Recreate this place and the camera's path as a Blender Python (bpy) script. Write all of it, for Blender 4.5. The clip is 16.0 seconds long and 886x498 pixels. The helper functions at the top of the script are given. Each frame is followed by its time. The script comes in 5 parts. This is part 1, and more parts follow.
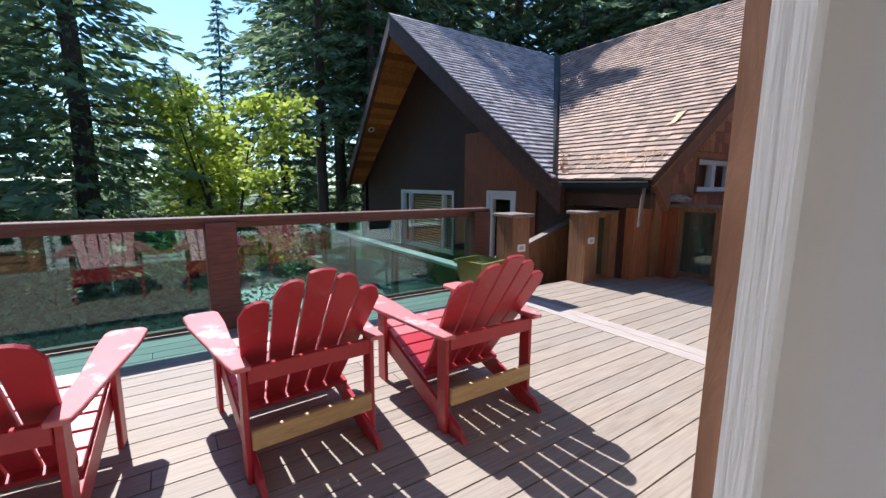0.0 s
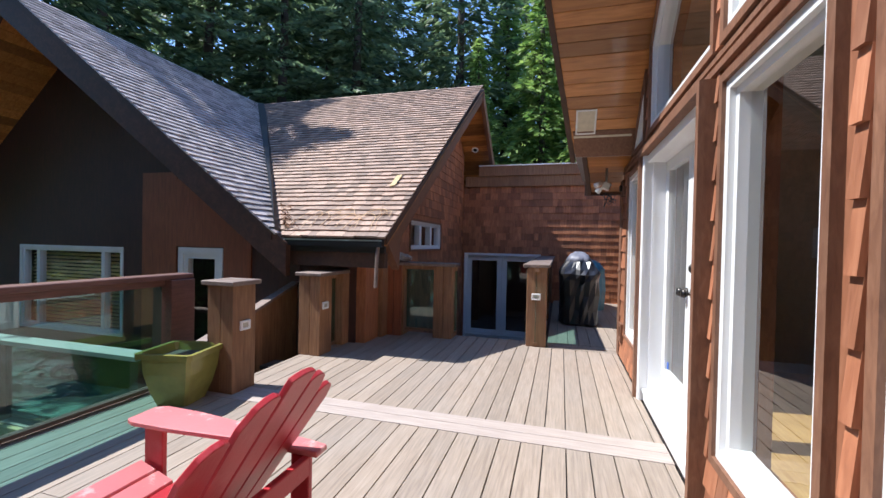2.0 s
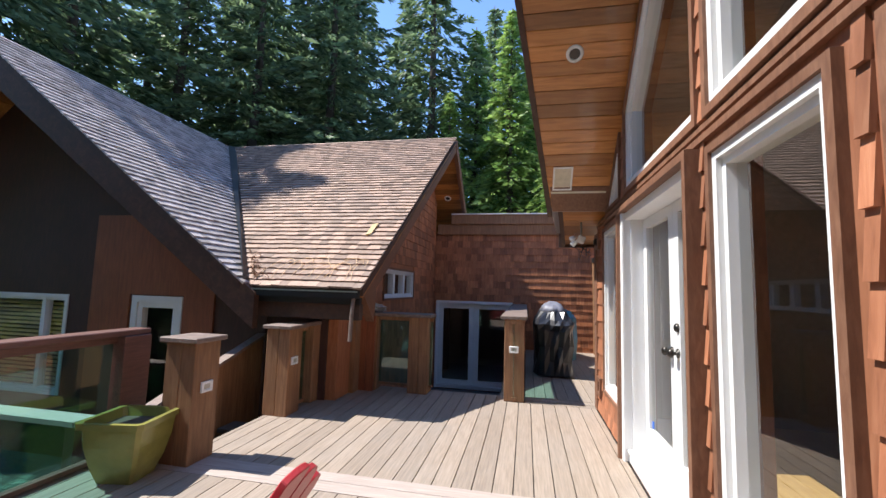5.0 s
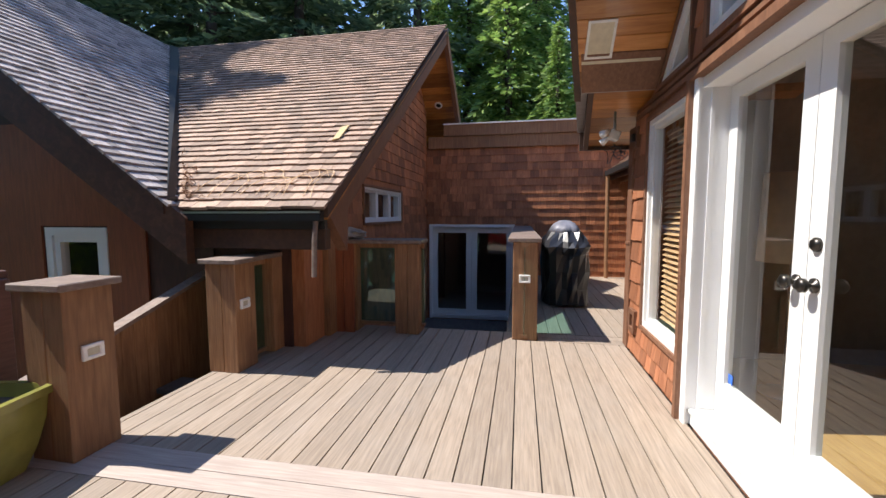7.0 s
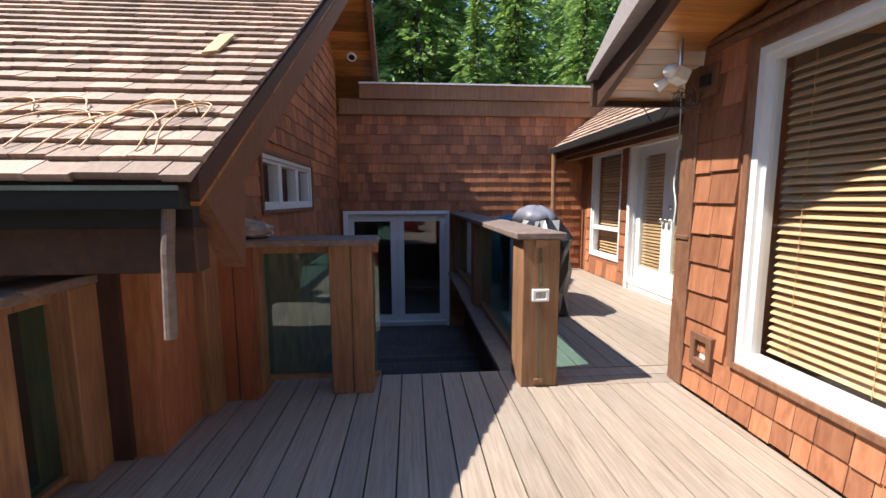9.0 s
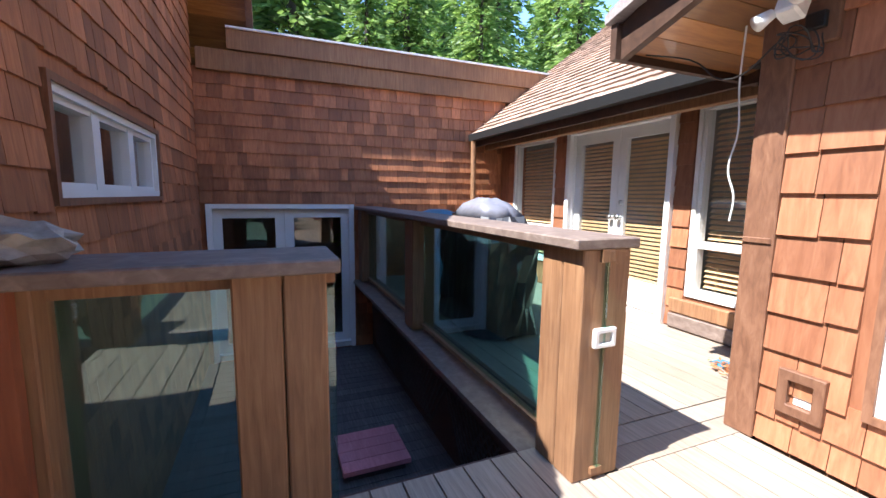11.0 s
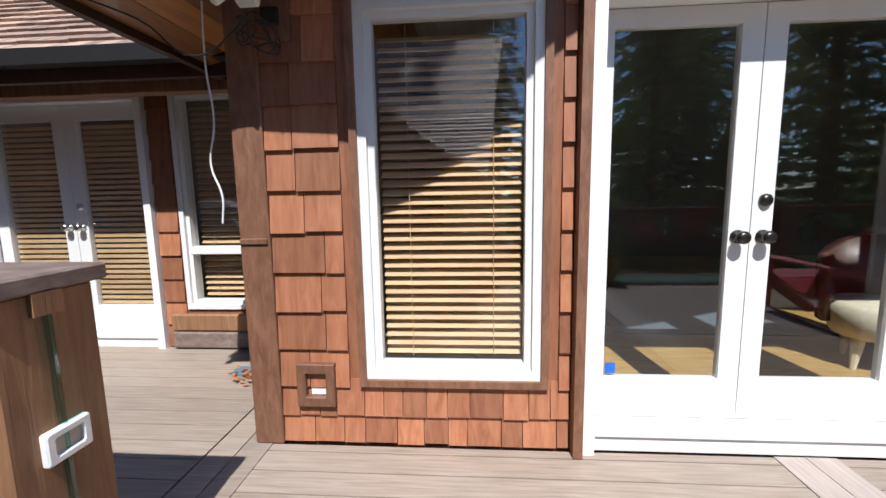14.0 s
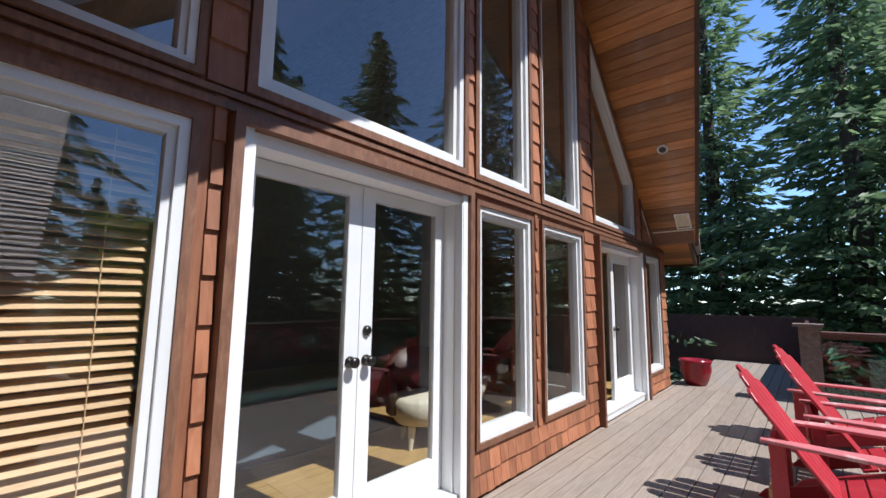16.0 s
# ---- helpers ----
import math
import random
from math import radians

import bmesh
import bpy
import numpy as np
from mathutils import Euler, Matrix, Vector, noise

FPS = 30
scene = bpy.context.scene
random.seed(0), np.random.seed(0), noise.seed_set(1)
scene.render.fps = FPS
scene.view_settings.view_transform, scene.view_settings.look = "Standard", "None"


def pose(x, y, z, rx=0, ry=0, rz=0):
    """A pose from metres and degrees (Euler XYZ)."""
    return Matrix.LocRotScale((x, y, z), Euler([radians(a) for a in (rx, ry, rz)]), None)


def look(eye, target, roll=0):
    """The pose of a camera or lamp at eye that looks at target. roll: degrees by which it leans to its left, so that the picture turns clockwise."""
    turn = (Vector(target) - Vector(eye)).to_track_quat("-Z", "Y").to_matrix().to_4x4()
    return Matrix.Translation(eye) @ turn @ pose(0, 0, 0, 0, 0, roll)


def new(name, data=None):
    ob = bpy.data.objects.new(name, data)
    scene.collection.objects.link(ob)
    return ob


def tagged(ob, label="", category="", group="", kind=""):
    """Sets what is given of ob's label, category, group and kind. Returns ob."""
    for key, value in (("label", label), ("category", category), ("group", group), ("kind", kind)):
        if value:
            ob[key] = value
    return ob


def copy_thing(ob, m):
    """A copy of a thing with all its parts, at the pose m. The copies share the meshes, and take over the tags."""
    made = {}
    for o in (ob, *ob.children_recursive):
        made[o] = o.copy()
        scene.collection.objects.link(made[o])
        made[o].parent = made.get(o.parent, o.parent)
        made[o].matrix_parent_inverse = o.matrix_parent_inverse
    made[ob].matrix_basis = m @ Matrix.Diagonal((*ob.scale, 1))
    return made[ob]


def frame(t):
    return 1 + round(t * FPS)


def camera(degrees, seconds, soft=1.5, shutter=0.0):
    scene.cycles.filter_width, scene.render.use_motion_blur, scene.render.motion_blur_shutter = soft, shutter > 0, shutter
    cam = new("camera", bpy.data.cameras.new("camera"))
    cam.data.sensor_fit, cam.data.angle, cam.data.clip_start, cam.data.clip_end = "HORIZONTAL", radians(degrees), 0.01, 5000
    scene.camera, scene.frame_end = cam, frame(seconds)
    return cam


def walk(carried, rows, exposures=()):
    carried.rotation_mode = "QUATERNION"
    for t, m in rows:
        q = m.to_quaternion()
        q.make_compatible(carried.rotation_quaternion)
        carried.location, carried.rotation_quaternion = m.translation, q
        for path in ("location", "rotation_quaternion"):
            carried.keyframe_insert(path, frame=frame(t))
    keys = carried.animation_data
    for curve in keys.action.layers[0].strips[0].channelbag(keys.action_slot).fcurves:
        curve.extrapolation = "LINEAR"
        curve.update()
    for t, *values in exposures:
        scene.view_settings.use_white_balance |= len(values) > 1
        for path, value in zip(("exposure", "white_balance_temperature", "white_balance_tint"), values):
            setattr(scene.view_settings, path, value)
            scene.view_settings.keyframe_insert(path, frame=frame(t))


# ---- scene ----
cam = camera(94.0, 16.0)
PATH = [
    (0, (0.775, -0.015, 1.286), (1.881, 1.622, 0.979), 0.4),
    (0.5, (0.879, 0.177, 1.278), (2.187, 1.658, 0.969), 1.0),
    (1, (0.961, 0.33, 1.291), (2.529, 1.536, 0.999), 1.3),
    (1.5, (1.123, 0.529, 1.292), (2.919, 1.386, 1.094), 1.4),
    (2, (1.153, 0.732, 1.326), (3.076, 1.281, 1.298), 1.2),
    (2.5, (1.136, 0.868, 1.403), (3.095, 1.208, 1.612), 1.0),
    (3, (1.114, 0.888, 1.468), (3.047, 1.117, 1.93), 1.0),
    (3.5, (1.092, 0.894, 1.515), (2.969, 1.091, 2.176), 1.3),
    (4, (1.084, 0.89, 1.539), (2.943, 1.106, 2.243), 1.6),
    (4.5, (1.126, 0.881, 1.501), (3.044, 1.161, 1.995), 1.8),
    (5, (1.197, 0.885, 1.412), (3.149, 1.281, 1.599), 1.7),
    (5.2, (1.266, 0.886, 1.379), (3.212, 1.341, 1.453), 1.4),
    (7.3, (2.564, 1.182, 1.312), (4.527, 1.51, 1.108), -0.1),
    (7.5, (2.729, 1.266, 1.31), (4.699, 1.539, 1.101), 0.2),
    (8, (3.167, 1.513, 1.31), (5.151, 1.648, 1.094), 0.0),
    (8.5, (3.603, 1.699, 1.295), (5.591, 1.695, 1.071), -0.0),
    (8.7, (3.751, 1.776, 1.298), (5.737, 1.715, 1.069), -0.1),
    (10.8, (5.23, 2.349, 1.237), (7.079, 1.633, 0.981), 0.7),
    (11, (5.348, 2.312, 1.239), (7.18, 1.55, 0.984), 0.7),
    (11.5, (5.563, 2.236, 1.257), (7.336, 1.339, 1.023), 0.6),
    (12, (5.706, 2.219, 1.26), (7.374, 1.135, 1.05), 0.5),
    (12.5, (5.798, 2.239, 1.251), (7.264, 0.894, 1.053), 0.2),
    (13, (5.796, 2.209, 1.245), (6.929, 0.574, 1.036), -0.4),
    (13.5, (5.739, 2.116, 1.237), (6.408, 0.246, 0.998), -0.6),
    (14, (5.627, 1.92, 1.243), (5.774, -0.058, 0.98), -1.0),
    (14.5, (5.584, 1.798, 1.26), (5.213, -0.148, 0.984), -0.9),
    (15, (5.739, 1.782, 1.252), (4.89, -0.013, 1.019), -1.0),
    (15.5, (5.859, 1.821, 1.307), (4.589, 0.278, 1.222), -0.2),
    (16, (5.841, 1.854, 1.374), (4.35, 0.544, 1.619), 0.7),
]
walk(cam, [(t, look(eye, target, roll)) for t, eye, target, roll in PATH],
     [(0, 1.72, 5900, 10), (1, 1.72, 5900, 10), (2, 1.75, 6000, 10), (3.5, 1.9, 6000, 10), (5, 1.8, 6350, 10), (7.5, 1.7, 6650, 10), (8, 1.68, 6650, 10), (8.7, 1.85, 6600, 10), (10.8, 2.65, 6300, 10), (11.5, 2.78, 5850, 10), (12, 2.75, 5850, 10), (13, 2.4, 5950, 10), (13.5, 2.0, 6000, 10), (14.2, 1.2, 6050, 10), (15, 0.88, 6000, 10), (15.5, 1.0, 6100, 10), (16, 1.32, 5900, 10)])

# ---- light ----
SUN_EL, SUN_ROT = radians(56), radians(-7)
world = bpy.data.worlds.new("world")
scene.world = world
world.use_nodes = True
wn = world.node_tree
sky = wn.nodes.new("ShaderNodeTexSky")
sky.sky_type, sky.sun_disc, sky.sun_elevation, sky.sun_rotation = "NISHITA", False, SUN_EL, SUN_ROT
sky.air_density, sky.dust_density, sky.ozone_density, sky.altitude = 1.0, 0.0, 5.0, 1500.0
wn.links.new(sky.outputs[0], wn.nodes["Background"].inputs[0])
wn.nodes["Background"].inputs[1].default_value = 0.11
sun = new("sun", bpy.data.lights.new("sun", "SUN"))
sun.data.energy, sun.data.angle, sun.data.color = 2.85, radians(0.53), (1.0, 0.95, 0.88)
sv = Vector((math.sin(SUN_ROT) * math.cos(SUN_EL), math.cos(SUN_ROT) * math.cos(SUN_EL), math.sin(SUN_EL)))
sun.matrix_world = look(sv * 60, (0, 0, 0))


# ---- materials ----
def nodes_of(name):
    m = bpy.data.materials.new(name)
    m.use_nodes = True
    nt = m.node_tree
    return m, nt, nt.nodes["Principled BSDF"]


def ramp(nt, fac, stops):
    r = nt.nodes.new("ShaderNodeValToRGB")
    el = r.color_ramp.elements
    while len(el) < len(stops):
        el.new(0.5)
    for e, (p, c) in zip(el, stops):
        e.position, e.color = p, (*c, 1)
    nt.links.new(fac, r.inputs[0])
    return r.outputs[0]


def math_node(nt, op, a, b):
    n = nt.nodes.new("ShaderNodeMath")
    n.operation = op
    for k, v in ((0, a), (1, b)):
        if isinstance(v, (int, float)):
            n.inputs[k].default_value = v
        else:
            nt.links.new(v, n.inputs[k])
    return n.outputs[0]


def noise_at(nt, scale, detail=4.0, rough=0.55, stretch=(1, 1, 1), coord="world", distortion=0.0):
    mp = nt.nodes.new("ShaderNodeMapping")
    mp.inputs["Scale"].default_value = stretch
    if coord == "world":
        g = nt.nodes.new("ShaderNodeNewGeometry")
        nt.links.new(g.outputs["Position"], mp.inputs[0])
    else:
        g = nt.nodes.new("ShaderNodeTexCoord")
        nt.links.new(g.outputs["Object"], mp.inputs[0])
    n = nt.nodes.new("ShaderNodeTexNoise")
    n.inputs["Scale"].default_value, n.inputs["Detail"].default_value = scale, detail
    n.inputs["Roughness"].default_value, n.inputs["Distortion"].default_value = rough, distortion
    nt.links.new(mp.outputs[0], n.inputs["Vector"])
    return n.outputs["Fac"]


def mix(nt, fac, a, b, mode="MIX"):
    n = nt.nodes.new("ShaderNodeMix")
    n.data_type, n.blend_type = "RGBA", mode
    for k, v in ((0, fac), (6, a), (7, b)):
        if isinstance(v, (int, float)):
            n.inputs[k].default_value = v
        elif isinstance(v, tuple):
            n.inputs[k].default_value = (*v, 1)
        else:
            nt.links.new(v, n.inputs[k])
    return n.outputs[2]


def bump(nt, bsdf, height, strength=0.3, distance=0.004):
    b = nt.nodes.new("ShaderNodeBump")
    b.inputs["Strength"].default_value, b.inputs["Distance"].default_value = strength, distance
    nt.links.new(height, b.inputs["Height"])
    nt.links.new(b.outputs[0], bsdf.inputs["Normal"])


def timber(name, dark, mid, light, grain=(1, 14, 14), scale=5.0, rough=0.6, per="object", spread=0.35, bumps=0.35, stain=0.35, stain_col=None, coat=0.0):
    """Wood: stretched grain, broad stains, and a tone for each piece (per object or per island)."""
    m, nt, b = nodes_of(name)
    g = noise_at(nt, scale, 6, 0.6, grain, distortion=0.6)
    col = ramp(nt, g, [(0.25, dark), (0.5, mid), (0.75, light)])
    if per == "object":
        rnd = nt.nodes.new("ShaderNodeObjectInfo").outputs["Random"]
    else:
        rnd = nt.nodes.new("ShaderNodeNewGeometry").outputs["Random Per Island"]
    tone = ramp(nt, rnd, [(0.0, (1 - spread, 1 - spread, 1 - spread)), (0.5, (1 - 0.3 * spread,) * 3), (1.0, (1 + 0.3 * spread,) * 3)])
    col = mix(nt, 1.0, col, tone, "MULTIPLY")
    big = noise_at(nt, 1.3, 5, 0.6)
    st = ramp(nt, big, [(0.42, (0, 0, 0)), (0.72, (1, 1, 1))])
    sep = math_node(nt, "MULTIPLY", st, stain)
    col = mix(nt, sep, col, stain_col or tuple(0.55 * c for c in dark))
    nt.links.new(col, b.inputs["Base Color"])
    rr = math_node(nt, "ADD", math_node(nt, "MULTIPLY", g, 0.25), rough - 0.12)
    nt.links.new(rr, b.inputs["Roughness"])
    b.inputs["Coat Weight"].default_value = coat
    bump(nt, b, g, bumps)
    return m


def paint(name, color, rough=0.45, worn=None, worn_amount=0.3, grain=(12, 12, 1), bumps=0.15, spread=0.08):
    m, nt, b = nodes_of(name)
    big = noise_at(nt, 2.2, 6, 0.65)
    fine = noise_at(nt, 6, 5, 0.6, grain)
    c = ramp(nt, big, [(0.3, tuple(v * (1 - spread * 2) for v in color)), (0.7, tuple(min(1, v * (1 + spread)) for v in color))])
    if worn:
        w = noise_at(nt, 5.0, 8, 0.7)
        f = ramp(nt, w, [(0.56, (0, 0, 0)), (0.68, (1, 1, 1))])
        c = mix(nt, math_node(nt, "MULTIPLY", f, worn_amount), c, worn)
    nt.links.new(c, b.inputs["Base Color"])
    b.inputs["Roughness"].default_value = rough
    bump(nt, b, fine, bumps, 0.003)
    return m


def plain(name, color, rough=0.5, metal=0.0, speck=0.1, scale=20.0):
    m, nt, b = nodes_of(name)
    n = noise_at(nt, scale, 4, 0.6)
    nt.links.new(ramp(nt, n, [(0.3, tuple(v * (1 - speck) for v in color)), (0.7, tuple(min(1, v * (1 + speck)) for v in color))]), b.inputs["Base Color"])
    b.inputs["Roughness"].default_value, b.inputs["Metallic"].default_value = rough, metal
    bump(nt, b, n, 0.08, 0.002)
    return m


def glass(name, tint=(0.93, 0.96, 0.95), ior=1.5, rough=0.0, wave=0.0):
    m, nt, b = nodes_of(name)
    nt.nodes.remove(b)
    out = nt.nodes["Material Output"]
    tr, gl, mx = nt.nodes.new("ShaderNodeBsdfTransparent"), nt.nodes.new("ShaderNodeBsdfGlossy"), nt.nodes.new("ShaderNodeMixShader")
    lw = nt.nodes.new("ShaderNodeLayerWeight")
    lw.inputs[0].default_value = 0.5
    f0 = ((ior - 1) / (ior + 1)) ** 2
    fres = math_node(nt, "ADD", math_node(nt, "MULTIPLY", math_node(nt, "POWER", lw.outputs["Facing"], 4.0), 0.9 - f0), f0 * 2.1)
    tr.inputs[0].default_value = (*tint, 1)
    gl.inputs[0].default_value = (1, 1, 1, 1)
    gl.inputs["Roughness"].default_value = rough
    nt.links.new(fres, mx.inputs[0])
    nt.links.new(tr.outputs[0], mx.inputs[1])
    nt.links.new(gl.outputs[0], mx.inputs[2])
    nt.links.new(mx.outputs[0], out.inputs[0])
    if wave:
        bp = nt.nodes.new("ShaderNodeBump")
        bp.inputs["Strength"].default_value, bp.inputs["Distance"].default_value = wave, 0.01
        nt.links.new(noise_at(nt, 1.2, 1), bp.inputs["Height"])
        nt.links.new(bp.outputs[0], gl.inputs["Normal"])
    return m


def foliage(name, dark, light, trans=0.35, scale=0.9):
    m, nt, b = nodes_of(name)
    n = noise_at(nt, scale, 3, 0.6)
    isl = nt.nodes.new("ShaderNodeNewGeometry").outputs["Random Per Island"]
    f = math_node(nt, "ADD", math_node(nt, "MULTIPLY", n, 0.6), math_node(nt, "MULTIPLY", isl, 0.4))
    c = ramp(nt, f, [(0.3, dark), (0.72, light)])
    nt.links.new(c, b.inputs["Base Color"])
    b.inputs["Roughness"].default_value = 0.55
    tl, mx = nt.nodes.new("ShaderNodeBsdfTranslucent"), nt.nodes.new("ShaderNodeMixShader")
    nt.links.new(c, tl.inputs[0])
    mx.inputs[0].default_value = trans
    nt.links.new(b.outputs[0], mx.inputs[1])
    nt.links.new(tl.outputs[0], mx.inputs[2])
    nt.links.new(mx.outputs[0], nt.nodes["Material Output"].inputs[0])
    return m


M_DECK = timber("deck_composite", (0.198, 0.153, 0.118), (0.29, 0.23, 0.18), (0.375, 0.303, 0.243), (1.2, 22, 22), 3.0, 0.62, spread=0.15, bumps=0.2, stain=0.25, stain_col=(0.27, 0.255, 0.24))
M_BAND = timber("deck_band", (0.31, 0.25, 0.22), (0.40, 0.33, 0.29), (0.48, 0.41, 0.36), (22, 1.2, 22), 3.0, 0.62, spread=0.1, bumps=0.2, stain=0.2, stain_col=(0.3, 0.27, 0.25))
# Old boards, with the stairwell's shade worked into the dark colour.
M_OLD_DECK_SHADE = timber("weathered_shaded_deck", (0.055, 0.05, 0.05), (0.11, 0.10, 0.097), (0.19, 0.175, 0.165), (1.2, 18, 18), 4.0, 0.8, spread=0.4)
M_SHINGLE = timber("cedar_shingle_wall", (0.25, 0.088, 0.042), (0.38, 0.148, 0.072), (0.47, 0.21, 0.11), (9, 9, 1.2), 3.5, 0.62, spread=0.42, bumps=0.4, stain=0.3, stain_col=(0.15, 0.06, 0.025))
# Same cedar as M_SHINGLE; colour raised for bounce light in the shaded court.
M_SHINGLE_BOUNCE = timber("cedar_shingle_bounce", (0.27, 0.09, 0.036), (0.43, 0.16, 0.068), (0.56, 0.24, 0.11), (9, 9, 1.2), 3.5, 0.65, spread=0.5, bumps=0.4, stain=0.35)
M_SHINGLE_BOUNCE_J = timber("cedar_shingle_bounce_far", (0.27, 0.09, 0.036), (0.43, 0.16, 0.068), (0.56, 0.24, 0.11), (9, 9, 1.2), 3.5, 0.65, per="island", spread=0.5, bumps=0.4, stain=0.35)
M_ROOF = timber("cedar_shake_roof", (0.25, 0.165, 0.12), (0.37, 0.25, 0.185), (0.48, 0.345, 0.265), (2, 14, 14), 3.0, 0.75, per="island", spread=0.5, bumps=0.5, stain=0.25, stain_col=(0.24, 0.2, 0.18))
# Whitish sheen of grazing sun put into the shake colour.
M_ROOF_SHEEN = timber("sheen_grey_shake_roof", (0.30, 0.26, 0.25), (0.42, 0.37, 0.36), (0.52, 0.47, 0.46), (14, 2, 14), 3.0, 0.55, per="island", spread=0.5, bumps=0.5, stain=0.25, stain_col=(0.25, 0.23, 0.22))
M_SOFFIT = timber("cedar_soffit", (0.30, 0.105, 0.022), (0.47, 0.19, 0.045), (0.60, 0.28, 0.085), (10, 1.0, 10), 2.5, 0.42, per="object", spread=0.55, bumps=0.12, stain=0.12, coat=0.2)
M_BEAM = timber("dark_stained_beam", (0.045, 0.022, 0.014), (0.075, 0.036, 0.022), (0.12, 0.06, 0.036), (5, 5, 5), 3.0, 0.6, spread=0.2)
M_TRIM = timber("brown_trim", (0.13, 0.055, 0.03), (0.205, 0.094, 0.051), (0.28, 0.14, 0.08), (8, 8, 2), 5.0, 0.6, spread=0.2)
M_POST = timber("rough_cedar_post", (0.17, 0.075, 0.033), (0.28, 0.14, 0.066), (0.38, 0.21, 0.105), (14, 14, 1.0), 3.0, 0.66, spread=0.25, bumps=0.7, stain=0.55, stain_col=(0.11, 0.055, 0.03))
M_CAP = timber("weathered_cap", (0.13, 0.09, 0.075), (0.20, 0.145, 0.12), (0.29, 0.225, 0.19), (5, 5, 8), 3.0, 0.7, spread=0.15, bumps=0.4)
M_RAILCAP = timber("painted_rail_cap", (0.09, 0.038, 0.028), (0.14, 0.062, 0.047), (0.19, 0.09, 0.07), (2, 14, 14), 3.0, 0.5, spread=0.15)
M_WALL_DARK = timber("dark_siding", (0.035, 0.015, 0.012), (0.06, 0.026, 0.02), (0.09, 0.04, 0.03), (8, 8, 1.5), 3.0, 0.65, spread=0.2)
M_WALL_RED = timber("stained_red_siding", (0.19, 0.055, 0.025), (0.28, 0.085, 0.038), (0.36, 0.12, 0.055), (10, 10, 1.0), 3.0, 0.55, spread=0.2)
M_RED = paint("red_chair_paint", (0.42, 0.03, 0.042), 0.38, (0.55, 0.22, 0.20), 0.25, (14, 2, 6), 0.25)
# Worn red, its base also paled for sunlight on arms and front slats.
M_RED_WORN_SUNLIT = paint("worn_sunlit_red_chair_paint", (0.56, 0.17, 0.175), 0.45, (0.76, 0.62, 0.57), 0.8, (14, 2, 6), 0.25)
M_PALE = timber("bare_pine", (0.40, 0.27, 0.11), (0.52, 0.37, 0.17), (0.62, 0.46, 0.23), (2, 14, 14), 4.0, 0.6, spread=0.1)
M_WHITE = paint("white_paint", (0.70, 0.70, 0.69), 0.38, None, 0, (14, 14, 2), 0.12, 0.03)
M_WHITE_GRAIN = paint("white_grained_paint", (0.80, 0.795, 0.79), 0.5, None, 0, (40, 40, 1.2), 0.16, 0.03)
M_GLASS = glass("window_glass", (0.88, 0.90, 0.89), 1.55, 0.0, 0.02)
M_TINT = glass("tinted_rail_glass", (0.56, 0.81, 0.79), 1.45)
M_BLIND = timber("wooden_blind", (0.62, 0.38, 0.19), (0.74, 0.49, 0.27), (0.80, 0.57, 0.34), (1.5, 12, 12), 4.0, 0.5, spread=0.1)
M_METAL = plain("dark_bronze", (0.06, 0.055, 0.05), 0.35, 0.9)
M_CHROME = plain("brushed_nickel", (0.55, 0.55, 0.54), 0.28, 1.0)
M_BLACK = plain("black_metal", (0.015, 0.015, 0.016), 0.45)
M_CLOTH = plain("black_vinyl_cover", (0.02, 0.02, 0.024), 0.38, 0, 0.25, 6)
M_CLOTH_GREY = plain("grey_vinyl_cover", (0.15, 0.15, 0.18), 0.5, 0, 0.25, 6)
M_BLUE = plain("blue_tarp", (0.04, 0.16, 0.24), 0.5)
M_PLANTER = plain("glazed_olive_planter", (0.23, 0.22, 0.06), 0.22, 0, 0.25, 3)
M_REDPOT = plain("glazed_red_pot", (0.22, 0.012, 0.02), 0.2)
M_SOIL = plain("dry_soil", (0.10, 0.07, 0.045), 0.9, 0, 0.4, 40)
M_STONE = plain("grey_stone", (0.34, 0.32, 0.29), 0.85, 0, 0.35, 14)
M_ROOM = plain("dim_room_wall", (0.30, 0.27, 0.22), 0.8)
M_ROOM_FLOOR = timber("oak_room_floor", (0.36, 0.21, 0.07), (0.50, 0.32, 0.12), (0.60, 0.42, 0.18), (1.5, 12, 12), 3.0, 0.35, spread=0.1)
M_CREAM = plain("cream_upholstery", (0.62, 0.56, 0.43), 0.8)
M_DARKWOOD = plain("dark_wood", (0.05, 0.022, 0.014), 0.4)
M_GROUND = plain("forest_floor", (0.12, 0.125, 0.06), 0.95, 0, 0.5, 1.5)
M_GRAVEL = plain("pale_gravel", (0.36, 0.34, 0.31), 0.9, 0, 0.3, 30)
M_BARK_DRY = plain("dry_needles", (0.30, 0.17, 0.10), 0.9, 0, 0.4, 50)
M_BARK = timber("conifer_bark", (0.035, 0.026, 0.02), (0.07, 0.052, 0.04), (0.12, 0.09, 0.07), (6, 6, 1), 2.0, 0.9, spread=0.2, bumps=0.8)
M_FIR = foliage("fir_needles", (0.055, 0.10, 0.05), (0.25, 0.34, 0.17), 0.5)
M_CEDAR = foliage("cedar_sprays", (0.08, 0.17, 0.035), (0.33, 0.46, 0.12), 0.5)
M_BLUEFIR = foliage("spruce_needles", (0.07, 0.125, 0.06), (0.26, 0.36, 0.17), 0.5)
M_LEAF = foliage("alder_leaves", (0.24, 0.33, 0.04), (0.56, 0.62, 0.10), 0.5)
M_PLASTIC = plain("white_plastic", (0.75, 0.75, 0.74), 0.35)
M_LENS = plain("frosted_lens", (0.45, 0.43, 0.36), 0.25)
